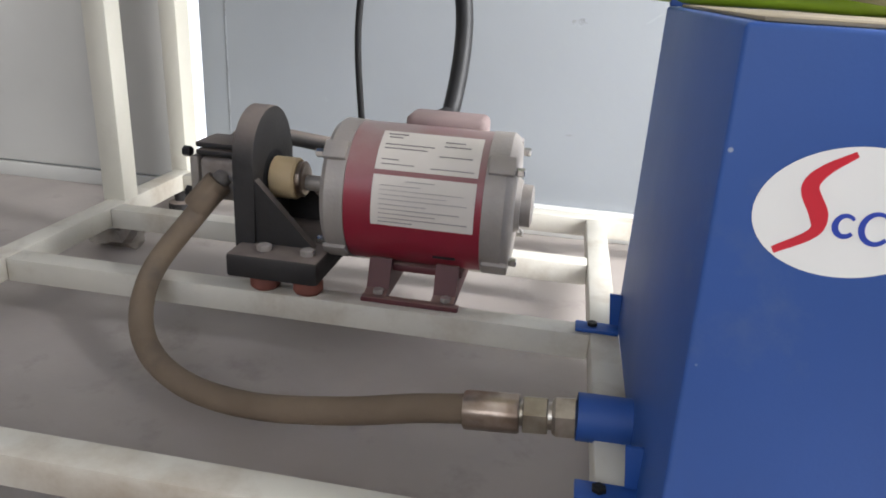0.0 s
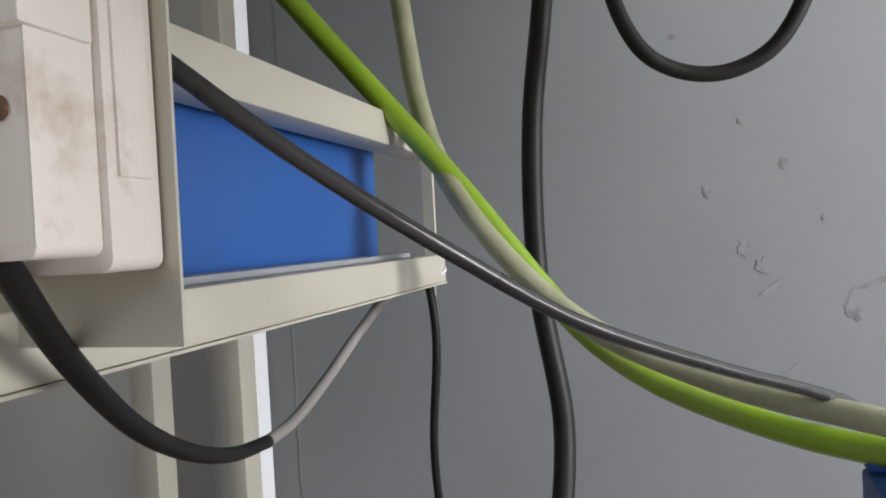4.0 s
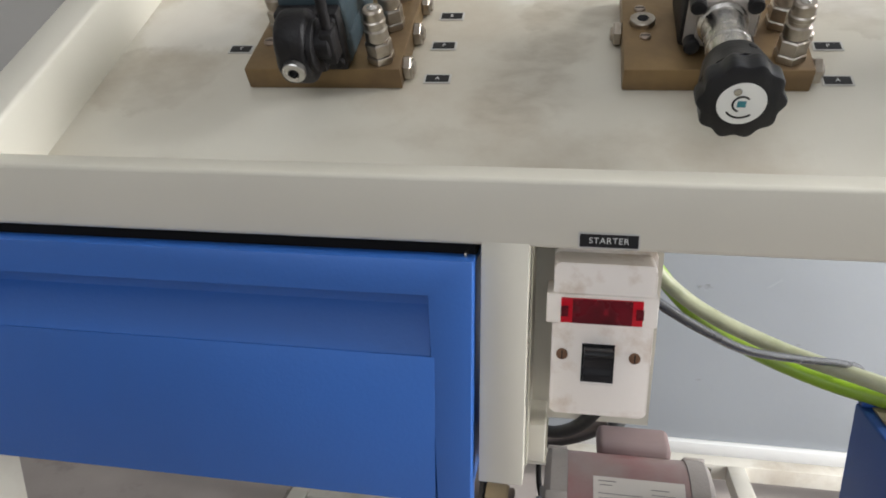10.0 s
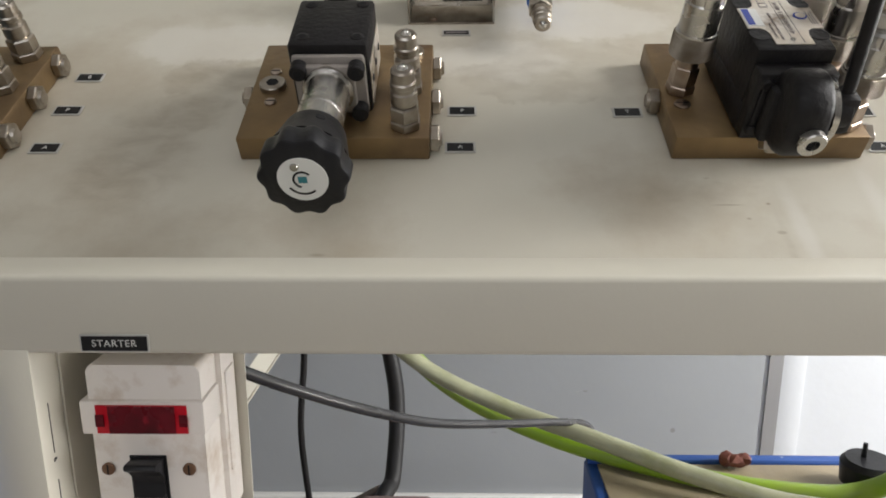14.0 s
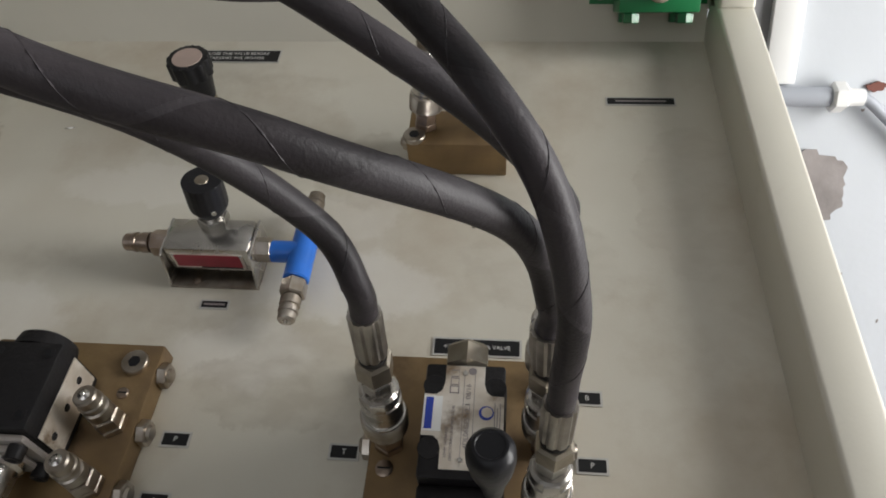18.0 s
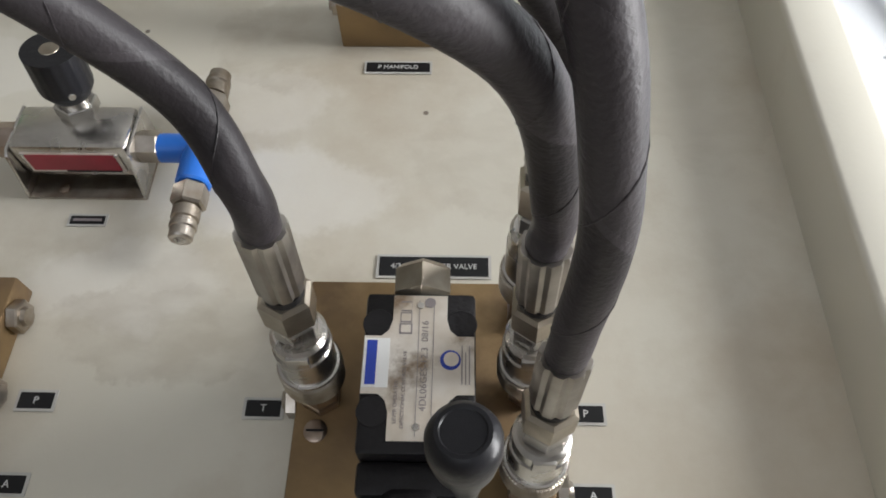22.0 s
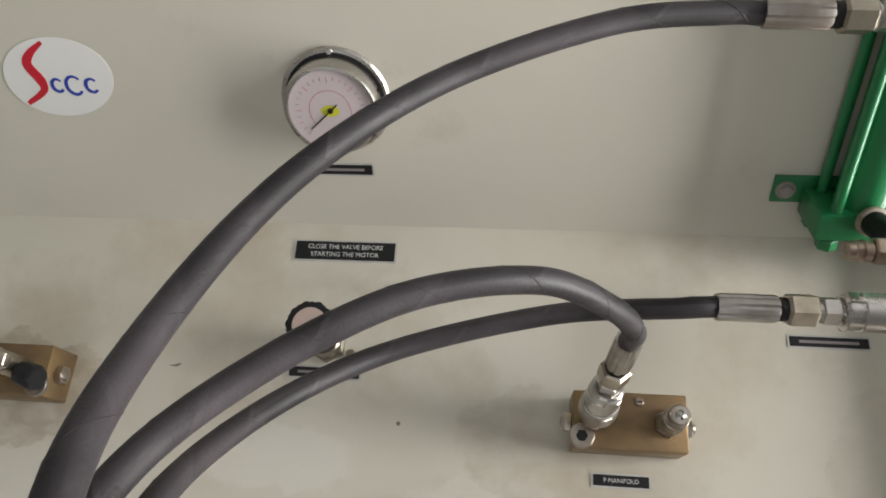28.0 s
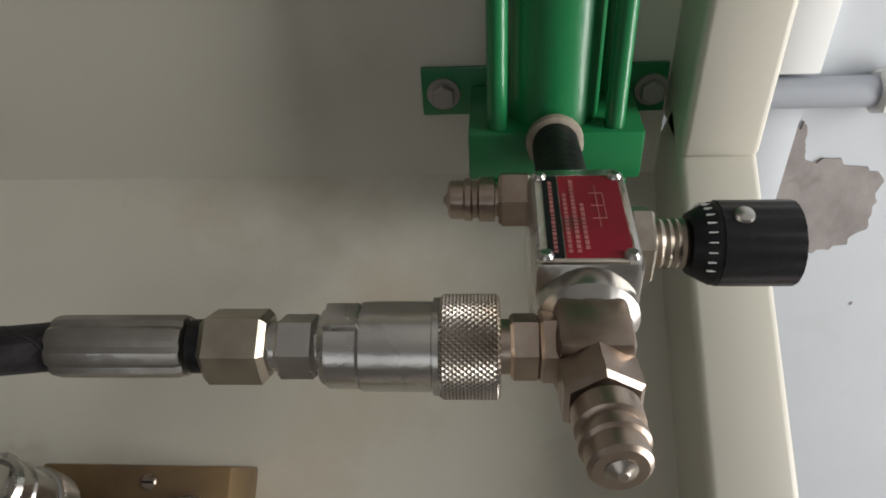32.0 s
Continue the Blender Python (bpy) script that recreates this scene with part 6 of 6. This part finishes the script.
def motor():
    cy, cz, r = 0.62, 0.06, 0.112
    t = thing("electric_motor", Matrix.Translation((0, cy, cz)), "dusty maroon electric motor with grey end bells and white labels", "motor")
    ax = aim((0, 0, 0), (1, 0, 0))
    part("shell", lathe([(0.022, r), (0.232, r)], 56, ax), M_MOTOR, t, "maroon enamelled shell")

    def bell(name, x0, x1, sgn):
        rows = [(x0, r * 1.015), (x1 - sgn * 0.012, r * 1.015), (x1 - sgn * 0.004, r * 0.96), (x1, r * 0.86), (x1, r * 0.40), (x1 + sgn * 0.008, r * 0.36), (x1 + sgn * 0.008, 0.02)]
        if sgn < 0:
            rows = rows[::-1]
        b = part(name, lathe(rows, 56, ax), M_ALU, t, "cast aluminium end bell")
        for k in range(4):
            a = radians(45 + 90 * k)
            lug = box(min(x0, x1) + 0.003, max(x0, x1) - 0.001, -0.016, 0.016, r * 0.98, r * 1.06, 0.003)
            lug.transform(Matrix.Rotation(a, 4, "X"))
            part("lug", lug, M_ALU, b)
            part("tie_bolt", hexa(0, 0.012, 0.007, aim((x1 + sgn * 0.0005, (r * 0.9) * math.cos(a), (r * 0.9) * math.sin(a)), (sgn, 0, 0))), M_STEEL, b)
        return b
    bell("end_bell", 0.0215, -0.020, -1)
    bell("end_bell", 0.2325, 0.276, 1)
    part("bearing_cap", lathe([(0.276, 0.034), (0.300, 0.034), (0.303, 0.028)], 30, ax), M_ALU, t)
    part("shaft", lathe([(-0.090, 0.013), (-0.02, 0.013)], 24, ax), M_ALUD, t, "brown dusty steel shaft")
    part("capacitor_cover", box(0.076, 0.212, 0.055, 0.130, 0.076, 0.119, 0.012, 3), M_DUSTRED, t, "dusty maroon terminal cover")
    part("saddle", box(0.056, 0.205, -0.060, 0.060, -0.115, -0.102, 0.003), M_FOOT, t)
    for x in (0.056, 0.164):
        part("foot_leg", prism([(-0.112, -0.148), (0.112, -0.148), (0.112, -0.142), (0.085, -0.135), (0.072, -0.09), (-0.072, -0.09), (-0.088, -0.135), (-0.112, -0.142)], x, x + 0.036,
                               Matrix(((0, 0, 1, 0), (1, 0, 0, 0), (0, 1, 0, 0), (0, 0, 0, 1)))), M_FOOT, t)
        part("foot_bolt", joined(lathe([(0, 0.012), (0.002, 0.012)], 20, Matrix.Translation((x + 0.022, -0.098, -0.142))), hexa(0.002, 0.010, 0.009, Matrix.Translation((x + 0.022, -0.098, -0.142)))), M_ALU, t, "dusty bolt with washer")
    part("base_strip", box(0.054, 0.208, -0.117, -0.102, -0.148, -0.140, 0.001), M_FOOT, t)
    part("vent_slot", box(0.160, 0.195, -0.0885, -0.085, -0.073, -0.069), M_DARK, t)

    # two curved labels on the shell, facing the room
    def label(a0, a1, name, lines):
        bm = bmesh.new()
        n = 12
        rr = r + 0.0012
        rows = []
        for k in range(n + 1):
            a = radians(a0 + (a1 - a0) * k / n)
            rows.append([bm.verts.new((x, rr * math.cos(a), rr * math.sin(a))) for x in (0.066, 0.222)])
        for p, q in zip(rows, rows[1:]):
            bm.faces.new((p[0], p[1], q[1], q[0]))
        ob = part(name, bm, M_PAPER, t, "white printed motor label")
        for u, x0, x1 in lines:
            a = radians(a0 + (a1 - a0) * u)
            b = box(x0, x1, -0.0003, 0.0003, -0.0010, 0.0010)
            b.transform(Matrix.Translation((0, (rr + 0.0004) * math.cos(a), (rr + 0.0004) * math.sin(a))) @ Matrix.Rotation(a - math.pi / 2, 4, "X"))
            part("print_line", b, M_INK, ob)
    label(108, 147, "rating_label", [(0.12, 0.075, 0.105), (0.22, 0.078, 0.098), (0.42, 0.075, 0.15), (0.52, 0.075, 0.14), (0.62, 0.16, 0.21), (0.36, 0.165, 0.205), (0.24, 0.165, 0.195), (0.78, 0.075, 0.10), (0.88, 0.075, 0.125), (0.9, 0.15, 0.215)])
    label(151, 190, "notice_label", [(0.10, 0.115, 0.16), (0.20, 0.078, 0.14), (0.29, 0.078, 0.205), (0.38, 0.078, 0.18), (0.47, 0.078, 0.21), (0.57, 0.078, 0.15), (0.66, 0.078, 0.2), (0.75, 0.078, 0.165), (0.84, 0.078, 0.212), (0.92, 0.078, 0.13)])


motor()


def pump():
    t = thing("gear_pump", Matrix.Translation((0, 0.617, 0.066)), "dusty gear pump on an iron bell bracket with tan shaft coupling", "pump")
    ax = aim((0, 0, 0), (1, 0, 0))
    # upright plate with a rounded head and a round window
    yz = Matrix(((0, 0, 1, 0), (1, 0, 0, 0), (0, 1, 0, 0), (0, 0, 0, 1)))
    out = [(-0.083, -0.118), (0.083, -0.118), (0.083, -0.02)] + [(0.083 * math.cos(radians(a)) , 0.035 + 0.083 * math.sin(radians(a))) for a in range(0, 181, 12)] + [(-0.083, -0.02)]
    part("bracket_plate", prism(out, -0.166, -0.132, yz, 0.004), M_CAST, t, "dusty iron bracket plate")
    part("window", lathe([(-0.1322, 0.045), (-0.1310, 0.045)], 30, ax), M_DARK, t, "dark bore of the bracket")
    part("bracket_foot", box(-0.160, -0.010, -0.135, 0.105, -0.132, -0.092, 0.006), M_CAST, t)
    for y in (-0.07, 0.07):
        g = prism([(-0.134, -0.092), (-0.035, -0.092), (-0.134, 0.015)], y - 0.008, y + 0.008, Matrix(((1, 0, 0, 0), (0, 0, 1, 0), (0, 1, 0, 0), (0, 0, 0, 1))))
        part("gusset", g, M_CAST, t)
    for x in (-0.107, -0.035):
        part("foot_bolt", hexa(0, 0.010, 0.012, Matrix.Translation((x, -0.105, -0.092))), M_ALU, t)
        part("rubber_mount", lathe([(-0.154, 0.020), (-0.149, 0.024), (-0.137, 0.024), (-0.1325, 0.021)], 24, Matrix.Translation((x, -0.105, 0))), M_RUBBER, t, "rust-red rubber mount")
        part("rubber_mount", lathe([(-0.154, 0.020), (-0.149, 0.024), (-0.137, 0.024), (-0.1325, 0.021)], 24, Matrix.Translation((x, 0.08, 0))), M_RUBBER, t)
    part("coupling_hub", lathe([(-0.1305, 0.028), (-0.128, 0.035), (-0.090, 0.035), (-0.086, 0.032)], 36, ax), M_TAN, t, "tan shaft coupling")
    part("coupling_jaw", lathe([(-0.0858, 0.029), (-0.078, 0.030), (-0.075, 0.026)], 30, ax), M_BRONZE, t)
    part("pump_body", box(-0.245, -0.1665, -0.040, 0.040, -0.040, 0.030, 0.008, 3), M_ALUD, t, "dusty aluminium pump body")
    for z in (0.033, 0.046):
        part("rib", box(-0.252, -0.1665, -0.038, 0.034, z, z + 0.010, 0.004), M_CAST, t)
    part("pump_cover", box(-0.262, -0.2455, -0.042, 0.042, -0.042, 0.032, 0.005), M_ALUD, t)
    for y in (-0.030, 0.030):
        for z in (-0.032, 0.036):
            part("cover_bolt", hexa(0, 0.014, 0.009, aim((-0.2622, y, z), (-1, 0, 0))), M_IRON, t)
    part("port_elbow", tube([(-0.205, -0.038, 0.0), (-0.208, -0.05, -0.005), (-0.214, -0.062, -0.012)], 0.015, 14), M_ALUD, t)
    part("port_bolt", hexa(0, 0.008, 0.009, aim((-0.182, -0.0405, 0.0), (0, -1, 0))), M_STEEL, t)
    part("delivery_pipe", tube([(-0.222, 0.030, 0.018), (-0.222, 0.050, 0.040), (-0.208, 0.095, 0.050), (-0.170, 0.150, 0.034), (-0.112, 0.182, 0.020), (-0.050, 0.202, 0.013), (0.040, 0.210, 0.032), (0.105, 0.216, 0.064)], 0.0150, 14), M_CAST, t, "dusty black delivery pipe bent behind the pump")


pump()


def suction_hose():
    pts = [(-0.205, 0.555, 0.052), (-0.235, 0.54, 0.012), (-0.276, 0.475, -0.062), (-0.265, 0.41, -0.112), (-0.214, 0.35, -0.142), (-0.128, 0.30, -0.152), (-0.02, 0.27, -0.145), (0.103, 0.25, -0.118), (0.20, 0.25, -0.097), (0.268, 0.25, -0.086)]
    t = thing("suction_hose", Matrix.Identity(4), "brown dusty suction hose from the pump to the tank", "hose")
    part("hose", tube(pts, 0.0178, 18, 8), M_HOSED, t)
    m = aim((0.258, 0.25, -0.088), (1, 0, 0.08))
    part("ferrule", ferrule_bm(0, 0.066, 0.0235, m), M_BRONZE, t, "coppery crimped ferrule")
    part("nut", joined(lathe([(0.065, 0.014), (0.076, 0.014)], 18, m), hexa(0.070, 0.099, 0.0235, m)), M_GOLD, t)
    part("nut", joined(lathe([(0.098, 0.016), (0.108, 0.016)], 18, m), hexa(0.104, 0.134, 0.0255, m, 0.004)), M_NICKEL, t)
    part("ferrule", ferrule_bm(-0.005, 0.055, 0.023, aim((-0.206, 0.561, 0.060), (-0.55, -0.30, -0.70))), M_HOSED, t)


suction_hose()


def tank():
    t = thing("oil_tank", Matrix.Identity(4), "deep blue enamelled steel oil tank with dusty lid and oval sticker", "tank")
    x0, x1, yb, zt, zb = 0.450, 0.845, 0.541, 0.374, -0.084
    yf_t, yf_b = 0.072, 0.022
    bm = bmesh.new()
    vs = [bm.verts.new(c) for c in ((x0, yf_b, zb), (x1, yf_b, zb), (x1, yb, zb), (x0, yb, zb), (x0, yf_t, zt), (x1, yf_t, zt), (x1, yb, zt), (x0, yb, zt))]
    for f in ((0, 3, 2, 1), (4, 5, 6, 7), (0, 1, 5, 4), (1, 2, 6, 5), (2, 3, 7, 6), (3, 0, 4, 7)):
        bm.faces.new([vs[k] for k in f])
    bmesh.ops.bevel(bm, geom=bm.edges[:], offset=0.004, segments=3, affect="EDGES", profile=0.5)
    part("shell", bm, M_TANK, t)
    part("lid", box(x0 + 0.016, x1 - 0.016, yf_t + 0.016, yb - 0.020, zt + 0.0005, zt + 0.004, 0.001), M_LID, t, "lid under a coat of tan dust")
    part("rear_lip", box(x0 + 0.002, x1 - 0.002, yb - 0.018, yb - 0.002, zt + 0.0005, zt + 0.010, 0.002), M_TANK, t)
    br = part("breather", lathe([(zt, 0.020), (zt + 0.012, 0.020), (zt + 0.016, 0.034), (zt + 0.044, 0.036), (zt + 0.052, 0.030)], 28, Matrix.Translation((0.826, 0.455, 0))), M_BLACK, t, "black breather cap")
    part("breather_pin", lathe([(zt + 0.05, 0.004), (zt + 0.072, 0.003)], 10, Matrix.Translation((0.822, 0.462, 0))), M_BLACK, br)
    part("stub", lathe([(0, 0.028), (0.062, 0.028)], 28, aim((0.4515, 0.25, -0.073), (-1, 0, -0.02))), M_TANK, t, "blue pipe stub")
    for y in (0.505, 0.13):
        lug = part("lug", box(0.388, 0.4505, y - 0.014, y + 0.014, -0.0855, -0.0795, 0.001), M_TANK, t, "blue mounting lug")
        part("web", prism([(0.4505, -0.079), (0.438, -0.079), (0.432, -0.03), (0.4505, -0.03)], y + 0.010, y + 0.014, Matrix(((1, 0, 0, 0), (0, 0, 1, 0), (0, 1, 0, 0), (0, 0, 0, 1)))), M_TANK, lug)
        part("bolt", hexa(0, 0.006, 0.008, Matrix.Translation((0.412, y, -0.0795))), M_IRON, lug)


tank()


def rag():
    rng = random.Random(11)
    t = thing("tank_seal_scrap", Matrix.Translation((0.668, 0.512, 0.385)), "rust-brown scrap of sealing compound on the tank rim", "scrap")
    for k in range(7):
        a = rng.uniform(0, 6.28)
        bm = bmesh.new()
        bmesh.ops.create_icosphere(bm, subdivisions=2, radius=0.009)
        for v in bm.verts:
            v.co *= 1 + rng.uniform(-0.25, 0.25)
        bm.transform(Matrix.Translation((0.016 * math.cos(a), 0.006 * math.sin(a), 0.004 + 0.005 * rng.random())))
        part("crumb", bm, M_RUBBER, t)


rag()
_tilt = math.degrees(math.atan2(0.05, 0.458))
sticker(Matrix.Translation((0.545, 0.0585, 0.2500)) @ pose(0, 0, 0, 90 - _tilt, 0, 0), 0.95, "white oval sticker with red swash on the blue tank")


def lead(name, points, r, material, label, category="cable", n=12):
    t = thing(name, Matrix.Identity(4), label, category)
    part("sheath", tube(points, r, n, 8), material, t)
    return t


LIME = [(-0.212, 0.548, 1.012), (-0.127, 0.573, 0.904), (0.053, 0.629, 0.674), (0.215, 0.638, 0.471), (0.386, 0.571, 0.400), (0.583, 0.467, 0.392), (0.720, 0.425, 0.392), (0.800, 0.410, 0.405), (0.840, 0.355, 0.480), (0.868, 0.235, 0.628), (0.93, 0.12, 0.74), (1.06, 0.02, 0.80)]
t = lead("lime_hose", LIME, 0.0135, M_LIME, "lime green plastic hose sagging over the tank", "hose")
part("end_clip", lathe([(-0.010, 0.0158), (0.010, 0.0158)], 20, aim(LIME[0], (0.6, 0.18, -0.75))), M_STEEL, t, "steel hose clip")
CLEAR = [(-0.040, 0.690, 1.135), (-0.015, 0.668, 0.928), (0.016, 0.653, 0.745), (0.083, 0.608, 0.623), (0.195, 0.598, 0.507), (0.331, 0.571, 0.445), (0.458, 0.511, 0.424), (0.578, 0.435, 0.412), (0.700, 0.385, 0.400), (0.84, 0.36, 0.41), (0.95, 0.40, 0.42)]
t = lead("clear_hose", CLEAR, 0.0125, M_CLEAR, "cloudy braided plastic hose sagging beside the lime one", "hose")
part("end_clip", lathe([(-0.010, 0.0148), (0.010, 0.0148)], 20, aim(CLEAR[0], (0.12, -0.1, -1))), M_STEEL, t, "steel hose clip")
lead("starter_cable", [(0.052, 0.128, 0.700), (0.098, 0.190, 0.648), (0.162, 0.262, 0.590), (0.233, 0.345, 0.533), (0.331, 0.444, 0.482), (0.405, 0.511, 0.450), (0.455, 0.556, 0.422), (0.485, 0.588, 0.371), (0.555, 0.657, 0.311)], 0.0058, M_CABLES, "black glossy cable from the starter towards the tank")
lead("motor_conduit", [(0.15, 0.94, 1.70), (0.15, 0.94, 1.32), (0.132, 0.933, 1.004), (0.103, 0.923, 0.761), (0.102, 0.914, 0.524), (0.134, 0.885, 0.320), (0.130, 0.829, 0.176), (0.118, 0.790, 0.156), (0.100, 0.740, 0.140)], 0.0165, M_CABLE, "thick black cable running down to the motor")
lead("looped_cable", [(0.236, 0.858, 1.225), (0.237, 0.864, 0.988), (0.238, 0.867, 0.926), (0.273, 0.877, 0.852), (0.329, 0.9, 0.819), (0.395, 0.912, 0.816), (0.457, 0.911, 0.849), (0.50, 0.90, 0.93), (0.51, 0.885, 1.02), (0.515, 0.875, 1.235)], 0.0115, M_CABLE, "black cable hanging in a loop under the console")
lead("thin_cable", [(-0.035, 0.775, 0.57), (-0.025, 0.778, 0.456), (-0.042, 0.792, 0.286), (-0.038, 0.818, 0.101), (-0.03, 0.82, -0.05), (0.02, 0.80, -0.08)], 0.0062, M_CABLE, "thin black cable hanging from the drawer bearer")
BACKRUN = [(0.036, 0.045, 0.604), (0.020, 0.090, 0.556), (-0.003, 0.151, 0.509), (-0.030, 0.220, 0.472), (-0.054, 0.290, 0.443), (-0.075, 0.360, 0.422), (-0.083, 0.420, 0.414),
           (-0.086, 0.480, 0.420), (-0.081, 0.550, 0.450), (-0.069, 0.620, 0.494), (-0.056, 0.700, 0.534), (-0.022, 0.785, 0.560)]
lead("mains_cable", BACKRUN[:7], 0.0066, M_CABLE, "black starter cable drooping behind the drawer")
# the same cable carried on; the light on its sheath is painted grey
lead("lit_cable_grey", BACKRUN[6:], 0.0064, M_CABLEG, "far run of the starter cable, painted grey as lit, tied up to the drawer bearer")
t = thing("cable_tie", Matrix.Translation((-0.020, 0.787, 0.555)), "white plastic tie round the cables", "cable tie")
part("band", lathe([(-0.003, 0.0125), (0.003, 0.0125)], 16, pose(0, 0, 0, 35, 0, 0)), M_LOGOW, t)
part("tail", box(-0.001, 0.001, -0.016, -0.0145, -0.035, -0.004), M_LOGOW, t)


def debris():
    t = thing("crumpled_scrap", Matrix.Translation((-0.573, 0.827, FLOOR)), "dark crumpled scrap with pale torn strips on the floor", "scrap")
    rng = random.Random(7)
    bm = bmesh.new()
    bmesh.ops.create_icosphere(bm, subdivisions=3, radius=0.050)
    for v in bm.verts:
        fold = 0.22 * math.sin(95 * v.co.x + 60 * v.co.y) + 0.16 * math.sin(120 * v.co.y - 80 * v.co.z) + rng.uniform(-0.10, 0.10)
        v.co *= 1 + fold
        v.co = Vector((v.co.x * 1.15, v.co.y, max(0.0, v.co.z * 0.85 + 0.034)))
    part("crumpled_wad", bm, M_ALUD, t)
    for k in range(4):
        a = rng.uniform(0, 6.28)
        pts = [(0.052 * math.cos(a + j * 0.6), 0.044 * math.sin(a + j * 0.6), 0.048 + 0.020 * rng.random()) for j in range(4)]
        part("strip", tube(pts, 0.0035, 6, 4), M_LOGOW if k % 2 else M_CABLEG, t, "pale torn strip")


debris()
sk = link_mesh("baseboard", box(-0.566, X1, 1.186, Y1 - 0.0025, FLOOR, -0.108, 0.003), M_LOGOW)
tagged(sk, "white painted baseboard along the wall", "baseboard", kind="structure")
